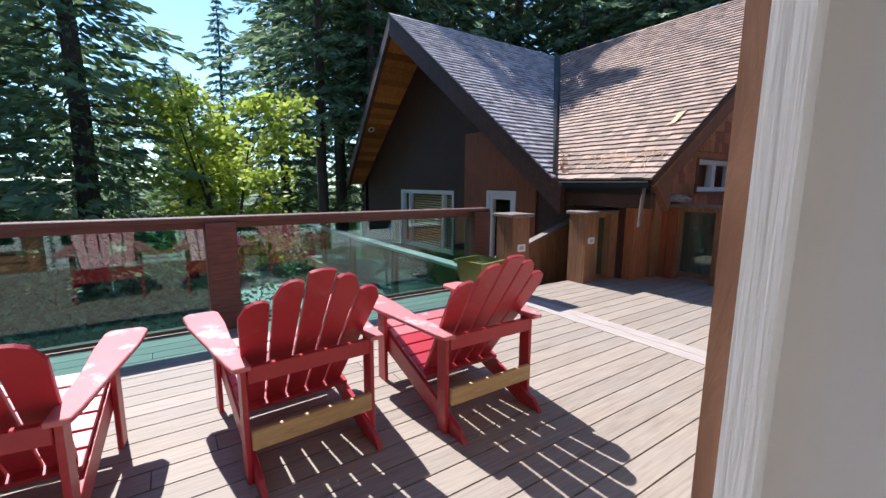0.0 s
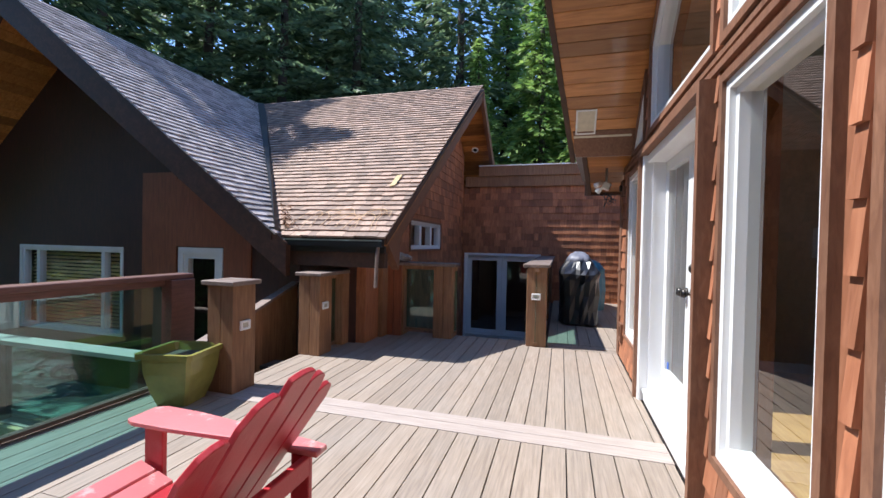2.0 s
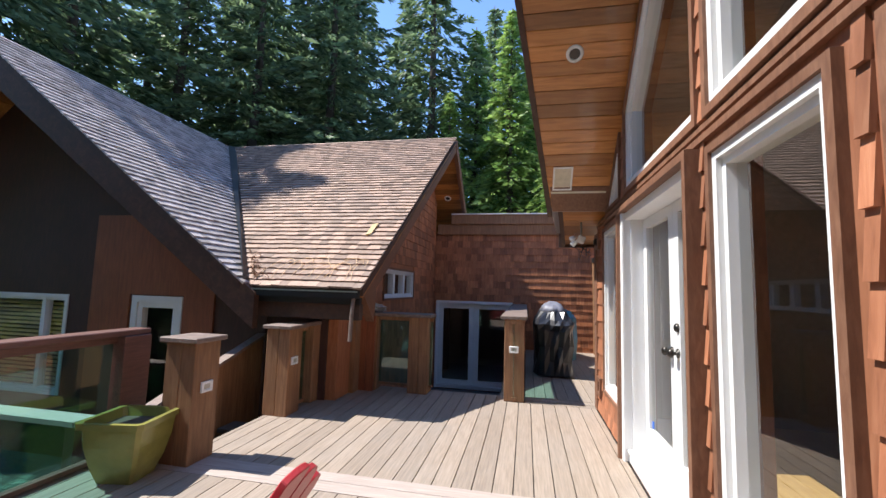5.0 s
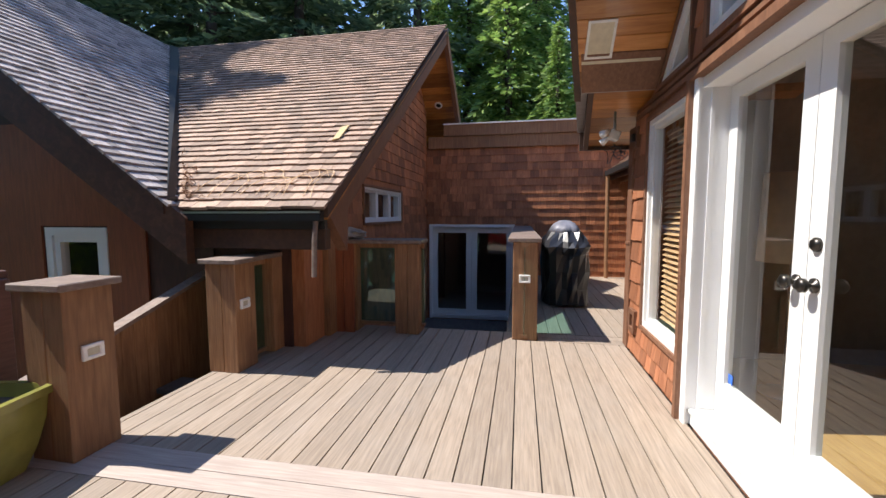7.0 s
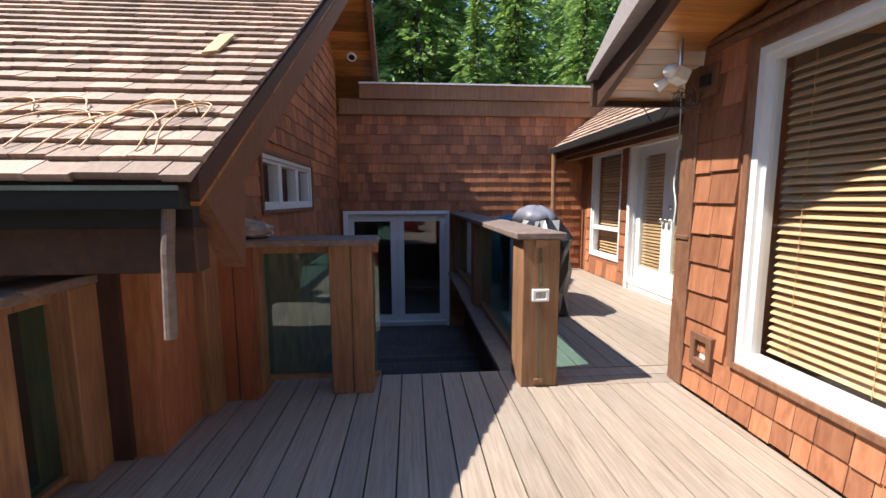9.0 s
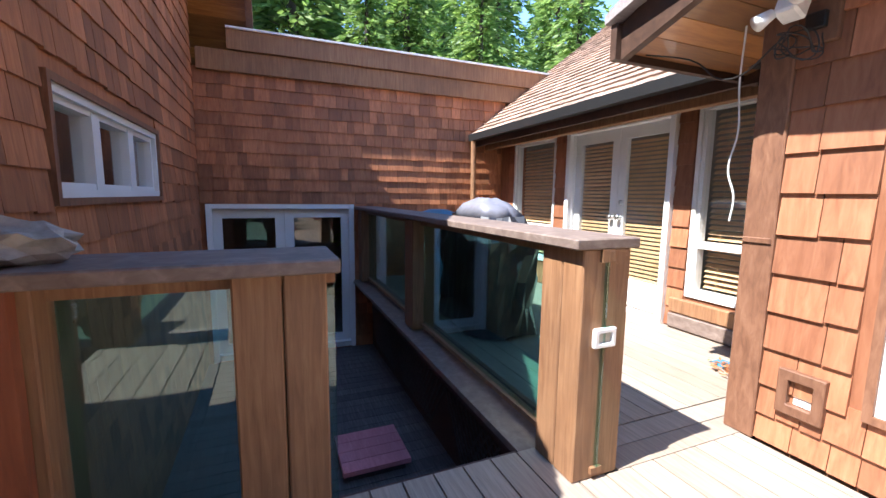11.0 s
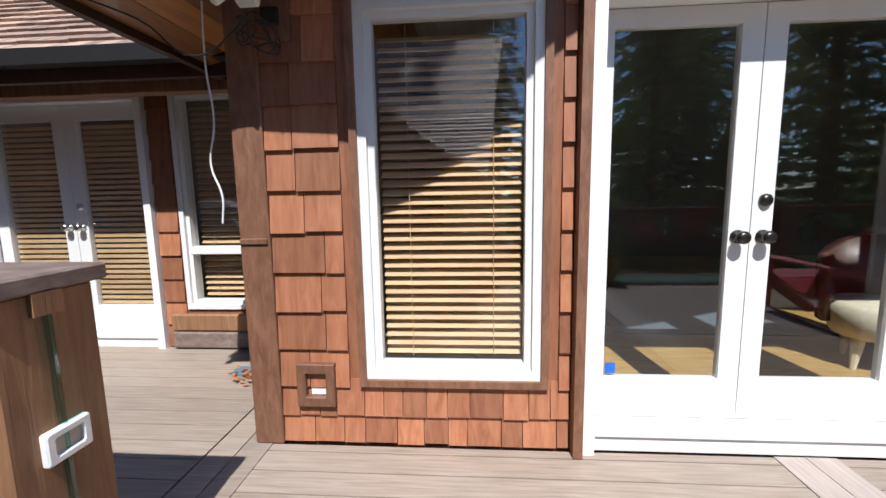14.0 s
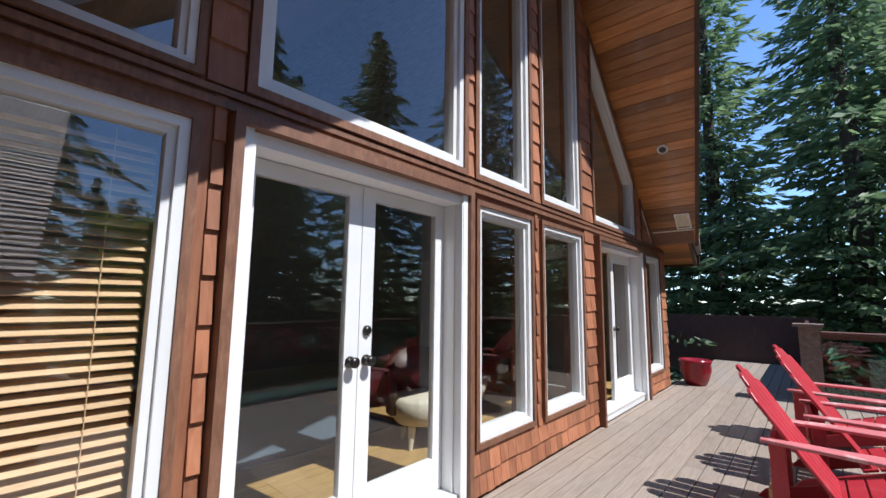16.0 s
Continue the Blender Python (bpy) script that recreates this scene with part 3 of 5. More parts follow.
# eave return over the corner
for s in (1, -1):
    ev = thing("eave_return", "flat cedar plywood eave with dark fascia and rafter tails", "eave", kind="structure")
    X = lambda r: XC + s * r
    ra, rb, yb = 3.72, 5.06, (-1.2 if s > 0 else -5)
    slope = lambda r: 2.41 - 0.33 * (r - ra) / (rb - ra)
    edge = lambda r: 0.50 - 0.16 * (r - ra) / (rb - ra)
    bm = bmesh.new()
    n = 8
    for k in range(n):
        r0, r1 = ra + (rb - ra) * k / n, ra + (rb - ra) * (k + 0.97) / n
        slab(bm, [(X(r0), yb, slope(r0)), (X(r1), yb, slope(r1)), (X(r1), edge(r1), slope(r1)), (X(r0), edge(r0), slope(r0))],
             [(X(r0), yb, slope(r0) + 0.02), (X(r1), yb, slope(r1) + 0.02), (X(r1), edge(r1), slope(r1) + 0.02), (X(r0), edge(r0), slope(r0) + 0.02)])
    part("soffit_board", bm, m_sof_j, ev, "orange plywood soffit")
    bm = bmesh.new()
    za, zb = soffit_z(X(3.5)), soffit_z(X(ra))
    slab(bm, [(X(3.5), 0.64, za - 0.012), (X(ra), 0.60, zb - 0.012), (X(ra), 0.03, zb - 0.012), (X(3.5), 0.03, za - 0.012)], [(X(3.5), 0.64, za - 0.002), (X(ra), 0.60, zb - 0.002), (X(ra), 0.03, zb - 0.002), (X(3.5), 0.03, za - 0.002)])
    part("kink_board", bm, M_TRIM, ev, "dark board at the kink of the eave")
    bm = bmesh.new()
    slab(bm, [(X(ra - 0.02), edge(ra), 2.38), (X(rb), edge(rb), 2.04), (X(rb), edge(rb), 2.24), (X(ra - 0.02), edge(ra), 2.70)], [(X(ra - 0.02), edge(ra) + 0.05, 2.38), (X(rb), edge(rb) + 0.05, 2.04), (X(rb), edge(rb) + 0.05, 2.24), (X(ra - 0.02), edge(ra) + 0.05, 2.70)])
    slab(bm, [(X(rb), yb, 2.04), (X(rb + 0.045), yb, 2.04), (X(rb + 0.045), 0.43, 2.04), (X(rb), 0.43, 2.04)], [(X(rb), yb, 2.24), (X(rb + 0.045), yb, 2.24), (X(rb + 0.045), 0.43, 2.24), (X(rb), 0.43, 2.24)])
    part("fascia", bm, M_BEAM, ev, "dark brown fascia")
    bm = bmesh.new()
    slab(bm, [(X(ra), 0.66, 2.46), (X(rb + 0.08), 0.45, 2.25), (X(rb + 0.08), yb, 2.25), (X(ra), yb, 2.46)],
         [(X(ra), 0.66, 2.74), (X(rb + 0.08), 0.45, 2.30), (X(rb + 0.08), yb, 2.30), (X(ra), yb, 2.74)])
    part("shakes", bm, M_ROOF_SHEEN, ev)


def on_soffit(x, y):
    tilt = Matrix.Rotation((1 if x > XC else -1) * math.atan(PITCH), 4, "Y")
    return Matrix.Translation((x, y, soffit_z(x) - 0.002)) @ tilt


for s in (1, -1):
    x = XC + s * (4.79 - XC)
    m = on_soffit(x, 0.487)
    spot = thing("recessed_spotlight", "round white recessed spotlight in the cedar soffit", "spotlight", "soffit spotlights")
    bm = bmesh.new()
    seg = 20
    ring_tube(bm, [[m @ Vector((r * math.cos(6.2832 * k / seg), r * math.sin(6.2832 * k / seg), z)) for k in range(seg)] for r, z in ((0.076, 0.0), (0.072, -0.016), (0.048, -0.016), (0.045, 0.0))], closed=False)
    part("trim_ring", bm, M_PLASTIC, spot, "white trim ring", smooth=True)
    bm = bmesh.new()
    lathe(bm, [(0.046, -0.001), (0.046, -0.006), (0.02, -0.008)], seg, m=m)
    part("lamp", bm, M_METAL, spot)
    x = XC + s * (5.67 - XC)
    m = on_soffit(x, 0.515)
    vent = thing("soffit_vent", "square white vent grille in the cedar soffit", "vent", "soffit vents")
    bm = bmesh.new()
    for b in ((-0.14, 0.14, -0.10, -0.082, -0.012, 0), (-0.14, 0.14, 0.082, 0.10, -0.012, 0), (-0.14, -0.122, -0.082, 0.082, -0.012, 0), (0.122, 0.14, -0.082, 0.082, -0.012, 0)):
        box(bm, *b, m=m)
    part("frame", bm, M_PLASTIC, vent)
    bm = bmesh.new()
    box(bm, -0.122, 0.122, -0.082, 0.082, -0.006, 0, m=m)
    part("grille", bm, M_CREAM, vent)

for s in (1, -1):
    m = on_soffit(XC + s * (5.79 - XC), 0.36)
    sv_ = thing("soffit_strip", "narrow pale vent strip across the soffit boards", "vent", "soffit strips")
    bm = bmesh.new()
    box(bm, -0.012, 0.012, -0.30, 0.27, -0.008, 0, m=m)
    part("strip", bm, M_CREAM, sv_)

# room behind the glass
bm = bmesh.new()
box(bm, -2.1, 6.4, -6.0, -0.22, -0.06, 0.02)
tagged(done("floor_room", bm, M_ROOM_FLOOR), "honey oak floor of the room behind the glass", "floor", kind="structure")
bm = bmesh.new()
box(bm, -2.1, 6.42, -6.15, -6.0, 0, 6.2)
box(bm, -2.2, -2.1, -6.0, -0.22, 0, 2.55)
box(bm, 6.42, 6.52, -6.0, -0.22, 0, 2.55)
box(bm, -2.2, -1.3, -6.0, -0.22, 2.55, 2.62)
box(bm, 5.78, 6.52, -6.0, -0.22, 2.55, 2.62)
tagged(done("wall_room", bm, M_ROOM), "plain inner walls of the room behind the glass", "wall", kind="structure")
bm = bmesh.new()
box(bm, 2.6, 4.4, -3.4, -1.6, 0.02, 0.03)
tagged(done("rug", bm, plain("blue_grey_rug", (0.09, 0.12, 0.15), 0.95)), "blue-grey rug on the oak floor", "rug")


def armchair(x, y, rz, mat):
    c = thing("armchair", "cream upholstered tub armchair with tapered leg seen through the glass", "armchair")
    bm = bmesh.new()
    rings = []
    for z, r in ((0.22, 0.27), (0.30, 0.31), (0.42, 0.32), (0.45, 0.28)):
        rings.append([(r * math.cos(6.2832 * k / 20), r * 0.95 * math.sin(6.2832 * k / 20), z) for k in range(20)])
    ring_tube(bm, rings)
    part("seat", bm, mat, c, smooth=True)
    bm = bmesh.new()
    rings = []
    for k in range(13):
        a = radians(-20 + 220 * k / 12)
        h = 0.55 + 0.33 * math.sin(math.pi * k / 12)
        rings.append([(r * math.cos(a), r * math.sin(a), z) for r, z in ((0.29, 0.3), (0.36, 0.3), (0.38, h), (0.30, h))])
    ring_tube(bm, rings)
    part("backrest", bm, M_DARKWOOD, c, smooth=True)
    for a in (45, 135, 225, 315):
        bm = bmesh.new()
        px, py = 0.2 * math.cos(radians(a)), 0.2 * math.sin(radians(a))
        rod(bm, (px * 1.15, py * 1.15, 0.0), (px, py, 0.26), 0.018, 8, 0.045)
        part("leg", bm, mat, c)
    c.matrix_world = pose(x, y, 0.02, 0, 0, rz)
    return c


armchair(2.85, -1.0, 150, M_CREAM)
armchair(1.75, -1.4, 200, M_CREAM)

# ---- deck ----
deck = thing("floor_deck", "sunlit composite deck boards with dark gaps", "deck", kind="structure")
bm = bmesh.new()
box(bm, -6.5, -2.1, -0.0, 1.8, -0.30, -0.03)
box(bm, -2.1, 4.2, -0.0, 4.22, -0.30, -0.03)
box(bm, 4.2, 6.94, -0.0, 3.62, -0.30, -0.03)
box(bm, 6.62, 11.47, -1.28, 0.86, -0.30, -0.03)
part("joists", bm, M_BLACK, deck)
PIT = 0.1449
board_bm = bmesh.new()
box(board_bm, 0, 1, 0, 1, -0.028, 0)
BOARD = bpy.data.meshes.new("board")
board_bm.to_mesh(BOARD)
board_bm.free()
BOARD.materials.append(M_DECK)


def board(x0, x1, y0, y1, z=0.0, mesh=None, parent=None, name="board"):
    o = new(name, mesh or BOARD)
    o.parent = parent or deck
    o.matrix_local = Matrix.Translation((x0, y0, z)) @ Matrix.Diagonal((x1 - x0, y1 - y0, 1, 1))


for k in range(-1, 29):
    y0, y1 = max(0.035, 0.095 + k * PIT), 0.095 + (k + 1) * PIT - 0.0085
    j = RNG.uniform(0.3, 3.0)
    board(-2.1, j - 0.002, y0, min(y1, 4.22))
    board(j + 0.002, 3.956, y0, min(y1, 4.22))
    if y0 < 3.6:
        board(4.24, 6.65 if y0 < 0.86 else 6.94, y0, min(y1, 3.62))
    if y0 < 1.75:
        board(-6.5, -2.104, y0, min(y1, 1.8))
for x0, x1 in ((3.96, 4.096), (4.10, 4.236)):
    o_m = bpy.data.meshes.new("band")
    b2 = bmesh.new()
    box(b2, 0, 1, 0, 1, -0.028, 0.002)
    b2.to_mesh(o_m)
    b2.free()
    o_m.materials.append(M_BAND)
    board(x0, x1, 0.03, 3.62 if x0 > 4.05 else 4.21, 0.0, o_m)
board(4.10, 4.2, 3.624, 4.21)
# the wing beyond the corner: cross boards, then boards along it
for k in range(2):
    board(6.654 + k * 0.143, 6.654 + k * 0.143 + 0.137, -1.25, 0.88)
for k in range(15):
    y0 = -1.27 + k * PIT
    board(6.945, 11.46, y0, min(y0 + PIT - 0.006, 0.88))

# ---- far wall and lower deck ----
XF = 11.47
far = [(-1.9, 1.2, [(-1.4, -1.4, 2.80, 2.80)]), (1.2, 3.09, [(1.10, 1.10, 2.80, 2.80), (-1.4, -1.4, -1.05, -1.05)]), (3.09, 3.3, [(-1.4, -1.4, 2.80, 2.80)])]
wall_far = strip_wall("wall_east", "weathered cedar shingle wall above the sunken entrance", M_SHINGLE_BOUNCE, far, on_x(XF, -1), 0.2)
french_door("door_3", "white-framed glazed double door at the bottom of the stairwell", 1.20, 3.09, 1.10, on_x(XF, -1), knobs=False, sill=-0.95, recess=0.05, stile=0.12, bottom=0.12, brown=False, z0=-1.03)
bm = bmesh.new()
box(bm, 11.67, 15.0, 0.6, 3.6, -1.4, -1.05)
tagged(done("floor_hall", bm, M_ROOM), "dim hall floor behind the sunken door", "floor", kind="structure")
bm = bmesh.new()
box(bm, 14.9, 15.0, 0.6, 3.6, -1.05, 1.4)
box(bm, 11.67, 15, 0.5, 0.6, -1.4, 1.4)
box(bm, 11.67, 15, 3.6, 3.7, -1.4, 1.4)
tagged(done("wall_hall", bm, M_ROOM), "dim hall walls behind the sunken door", "wall", kind="structure")
bm = bmesh.new()
box(bm, 11.67, 15, 0.5, 3.7, 1.4, 1.5)
tagged(done("ceiling_hall", bm, M_ROOM), "hall ceiling", "ceiling", kind="structure")
# parapet boards over the far wall
para = thing("parapet", "two weathered timber fascia boards with a pale metal cap", "parapet", kind="structure")
boxes("upper_board", M_POST, para, (11.36, 11.46, -2.6, 2.75, 3.02, 3.26), bevel=0.004)
boxes("lower_board", M_POST, para, (11.40, 11.468, -2.6, 3.1, 2.76, 3.015), bevel=0.004)
boxes("cap", M_PLASTIC, para, (11.33, 11.60, -2.6, 2.75, 3.26, 3.285), label="pale metal cap flashing")
low = thing("floor_lower_deck", "weathered boards at the bottom of the stairwell, coloured dark for its shade", "deck", kind="structure")
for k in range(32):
    boxes("board", M_OLD_DECK_SHADE, low, (6.95 + k * 0.142, 6.95 + k * 0.142 + 0.136, 0.9, 3.16, -1.08, -1.05))
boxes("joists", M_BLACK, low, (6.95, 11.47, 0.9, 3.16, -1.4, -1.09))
st = thing("step_platform", "pink painted board step on the dark lower deck", "step")
for k in range(4):
    boxes("board", M_PINK, st, (8.42 + k * 0.14, 8.42 + k * 0.14 + 0.134, 1.30, 1.86, -0.99, -0.95))
boxes("base", M_OLD_DECK_SHADE, st, (8.45, 8.95, 1.34, 1.82, -1.05, -0.99))

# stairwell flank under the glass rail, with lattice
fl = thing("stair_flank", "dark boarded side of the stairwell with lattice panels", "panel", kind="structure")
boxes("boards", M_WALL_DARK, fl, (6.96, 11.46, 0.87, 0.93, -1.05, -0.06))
bm = bmesh.new()
for x0 in (7.3, 8.9, 10.2):
    for k in range(12):
        for s in (1, -1):
            xa = x0 + k * 0.08
            slab(bm, [(xa, 0.935, -0.95), (xa + 0.02, 0.935, -0.95), (xa + 0.02 + s * 0.35, 0.935, -0.45), (xa + s * 0.35, 0.935, -0.45)], [(xa, 0.945, -0.95), (xa + 0.02, 0.945, -0.95), (xa + 0.02 + s * 0.35, 0.945, -0.45), (xa + s * 0.35, 0.945, -0.45)])
part("lattice", bm, M_OLD_DECK_SHADE, fl, "crossed lattice strips")
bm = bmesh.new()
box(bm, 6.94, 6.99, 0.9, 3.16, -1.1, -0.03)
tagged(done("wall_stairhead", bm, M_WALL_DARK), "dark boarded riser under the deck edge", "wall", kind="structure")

# ---- posts and rails ----
def post_light(x, y, z, face):
    """face: '-x' or '-y'."""
    w = thing("post_light", "small white-framed step light on a timber post", "light", "post lights")
    m = Matrix.Translation((x, y, z)) @ (Matrix.Rotation(radians(-90), 4, "Z") if face == "-x" else Matrix())
    bm = bmesh.new()
    frame_ring(bm, rect(-0.058, 0.058, -0.042, 0.042), rect(-0.035, 0.035, -0.022, 0.022), 0, 0.022, lambda u, v, d: m @ Vector((u, -d, v)))
    part("bezel", bm, M_PLASTIC, w, "white plastic bezel", bevel=0.004)
    bm = bmesh.new()
    box(bm, -0.035, 0.035, -0.012, 0, -0.022, 0.022, m=m)
    part("lens", bm, M_LENS, w)


def timber_post(x0, x1, y0, y1, z1, seam="y", cap=True, z0=0.0):
    p = thing("rail_post", "rough-sawn cedar rail post of two timbers with a flat cap", "post", "timber rail posts")
    if seam == "y":
        ym = y0 + (y1 - y0) * 0.48
        bb = ((x0, x1, y0, ym - 0.002, z0, z1), (x0 + 0.003, x1, ym + 0.002, y1, z0, z1))
    else:
        xm = x0 + (x1 - x0) * 0.48
        bb = ((x0, xm - 0.002, y0, y1, z0, z1), (xm + 0.002, x1, y0 + 0.003, y1, z0, z1))
    for b in bb:
        boxes("timber", M_POST, p, b, bevel=0.006)
    if cap:
        boxes("cap", M_CAP, p, (x0 - 0.035, x1 + 0.035, y0 - 0.035, y1 + 0.035, z1, z1 + 0.04), label="weathered flat cap", bevel=0.006)
    return p


timber_post(6.655, 6.93, 0.896, 1.15, 1.03, "x", False)
post_light(6.655, 1.028, 0.652, "-x")
timber_post(6.655, 6.93, 2.16, 2.43, 1.0, "y", False)
timber_post(5.30, 5.56, 3.365, 3.645, 0.915, "y")
post_light(5.40, 3.365, 0.575, "-y")
timber_post(4.02, 4.29, 3.385, 3.66, 0.925, "y")
post_light(4.15, 3.385, 0.575, "-y")


def glass_rail(name, label, a, b, z0, z1, mats=(M_RAILCAP,), capw=0.14, posts=(), ledge=None):
    """A rail along x or y from a to b: (x, y) each."""
    r = thing(name, label, "railing", kind="")
    (ax, ay), (bx, by) = a, b
    alongx = abs(bx - ax) > abs(by - ay)

    def bar(lo, hi, w, za, zb):
        return (min(lo, hi), max(lo, hi), ay - w, ay + w, za, zb) if alongx else (ax - w, ax + w, min(lo, hi), max(lo, hi), za, zb)
    lo, hi = (ax, bx) if alongx else (ay, by)
    boxes("top_rail", mats[0], r, bar(lo, hi, capw, z1 - 0.045, z1), label="wide flat wooden top rail", bevel=0.006)
    boxes("under_rail", mats[-1], r, bar(lo, hi, 0.035, z1 - 0.10, z1 - 0.045))
    boxes("bottom_rail", mats[-1], r, bar(lo, hi, 0.03, z0 - 0.03, z0))
    stops = sorted([min(lo, hi), *posts, max(lo, hi)])
    for p in posts:
        boxes("post", M_RAILCAP if mats[0] is M_RAILCAP else M_POST, r, bar(p - 0.12, p + 0.12, 0.11, 0.0, z1 - 0.045), bevel=0.005)
    for p, q in zip(stops, stops[1:]):
        bm = bmesh.new()
        e = 0.125
        box(bm, *bar(p + (e if p in posts else 0.0), q - (e if q in posts else 0.0), 0.005, z0, z1 - 0.10))
        part("glass_panel", bm, M_TINT, r, "green-tinted glass panel")
    return r


glass_rail("glass_railing", "dark red-brown deck railing with green-tinted glass panels", (-2.1, 4.08), (4.20, 4.08), 0.05, 1.0, capw=0.085, posts=(-1.9, 1.17, 4.07))
glass_rail("glass_railing", "deck railing with glass across the narrow end of the terrace", (-2.1, 1.95), (-2.1, 3.99), 0.05, 1.0, capw=0.10)
glass_rail("stair_railing", "weathered timber and glass railing along the stairwell", (6.64, 1.03), (11.46, 1.03), 0.06, 1.075, (M_CAP, M_POST), 0.17, posts=(9.0, 11.3))
glass_rail("stair_railing", "short weathered timber and glass railing at the stair head", (6.79, 2.12), (6.79, 3.12), 0.10, 1.045, (M_CAP, M_POST), 0.17, posts=(3.0,))
glass_rail("side_railing", "short timber and glass railing beside the house corner", (5.56, 3.50), (6.05, 3.50), 0.05, 0.955, (M_CAP, M_POST), 0.12, posts=(5.98,))
boxes("ledge", M_CAP, fl, (6.96, 11.46, 0.93, 1.22, -0.06, -0.02))
bm = bmesh.new()
box(bm, -2.25, -2.0, 1.72, 1.95, 0, 1.06)
box(bm, -2.32, -1.93, 1.66, 2.0, 1.06, 1.10)
tagged(done("corner_pier", bm, M_CAP), "square timber pier with pale flat cap", "pier")
bm = bmesh.new()
box(bm, -6.6, -6.5, -1.5, 2.0, -0.3, 1.08)
box(bm, -6.55, -2.2, 1.78, 1.84, -0.3, 1.02)
tagged(done("wall_parapet_west", bm, M_WALL_DARK), "dark boarded guard wall at the end of the walkway", "wall", kind="structure")

# sloping boarded guard of the steps between the two posts
g = thing("step_guard", "boarded guard with sloping weathered cap beside the steps down", "guard")
GY = 4.15


def guard_z(x):
    return 0.40 + 0.31 * (x - 4.9)


for k in range(15):
    xa = 4.32 + k * 0.111
    bm = bmesh.new()
    slab(bm, [(xa, GY, -1.0), (xa + 0.108, GY, -1.0), (xa + 0.108, GY + 0.03, -1.0), (xa, GY + 0.03, -1.0)],
         [(xa, GY, guard_z(xa)), (xa + 0.108, GY, guard_z(xa + 0.108)), (xa + 0.108, GY + 0.03, guard_z(xa + 0.108)), (xa, GY + 0.03, guard_z(xa))])
    part("plank", bm, M_POST, g)
bm = bmesh.new()
ends = ((4.30, guard_z(4.30)), (5.98, guard_z(5.98)))
ring = [(x, y, z) for (x, z), y in ((ends[0], GY - 0.04), (ends[1], GY - 0.04), (ends[1], GY + 0.08), (ends[0], GY + 0.08))]
slab(bm, ring, [(x, y, z + 0.035) for x, y, z in ring])
part("sloping_cap", bm, M_CAP, g, "pale sloping cap")
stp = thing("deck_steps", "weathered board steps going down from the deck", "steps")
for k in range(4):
    boxes("tread", M_OLD_DECK_SHADE, stp, (5.25 - 0.26 * k, 5.52 - 0.26 * k, 3.66, 4.13, -0.21 - 0.19 * k, -0.17 - 0.19 * k))
boxes("stringer", M_POST, stp, (4.40, 5.55, 3.625, 3.655, -1.05, -0.21))

# ---- gable wings across the court ----
RX, RZ, RY = 10.02, 4.74, 8.17       # ridges
E2X, E2Z = 5.56, 1.395                # eave of the brown roof
roof2 = thing("roof_2", "brown cedar shake roof sloping to the deck, flecked with tree shade", "roof", kind="structure")
bm = bmesh.new()
T = 0.10
tipy, eavy = 2.44, 2.665
pl2 = [(E2X, eavy, E2Z), (E2X, 4.15, E2Z), (RX, RY, RZ), (RX + 0.13, tipy, RZ)]
slab(bm, [(x, y, z - T) for x, y, z in pl2], pl2)
back = [(RX + 0.13, tipy, RZ), (RX, 12.0, RZ), (14.5, 12.0, 1.5), (14.5, 2.7, 1.5)]
slab(bm, [(x, y, z - T) for x, y, z in back], back)
part("deck", bm, M_BEAM, roof2)
u2, v2 = Vector((0, -1, 0)), Vector((RX - E2X, 0, RZ - E2Z)).normalized()
L2 = math.hypot(RX - E2X, RZ - E2Z)


def lim2(v):
    f = min(1, v / L2)
    return (-(4.15 + (RY - 4.15) * f), -(eavy + (tipy - eavy) * f))


cells = shingle_cells(-20, 20, -0.05, L2, 0.118, 0.085, 0.19, (), random.Random(3), lim2, 0.009)
shingles_joined("shakes", roof2, cells, 0.118, M_ROOF, basis((E2X, 0, E2Z), u2, v2), 0.030, 1.3)

roof3 = thing("roof_3", "shake roof of the left gable, grazing sun's sheen in its colour", "roof", kind="structure")
PKX = 4.93
bm = bmesh.new()
pl1 = [(5.42, 4.13, 1.425), (PKX, RY, RZ), (RX, RY, RZ), (5.52, 4.13, 1.425)]
slab(bm, [(x, y, z - T) for x, y, z in pl1], pl1)
pl1b = [(PKX, RY, RZ), (5.42, 12.1, 1.425), (14.0, 12.1, 1.425), (14.0, RY, RZ)]
slab(bm, [(x, y, z - T) for x, y, z in pl1b], pl1b)
part("deck", bm, M_BEAM, roof3)
v1 = Vector((0, RY - 4.13, RZ - 1.425))
L1 = v1.length


def lim1(v):
    f = min(1, v / L1)
    return (5.42 + (PKX - 5.42) * f, 5.52 + (RX - 5.52) * f)


cells = shingle_cells(-20, 20, -0.05, L1, 0.118, 0.085, 0.19, (), random.Random(4), lim1, 0.008)
shingles_joined("shakes", roof3, cells, 0.118, M_ROOF_SHEEN, basis((0, 4.13, 1.425), (1, 0, 0), v1), 0.030, 1.3)
bm = bmesh.new()
slab(bm, [(5.42, 4.08, 1.445), (5.62, 4.16, 1.435), (RX + 0.05, RY - 0.1, RZ + 0.01), (RX - 0.1, RY, RZ + 0.01)], [(5.42, 4.08, 1.475), (5.62, 4.16, 1.465), (RX + 0.05, RY - 0.1, RZ + 0.04), (RX - 0.1, RY, RZ + 0.04)])
part("valley_flashing", bm, M_BLACK, roof3)


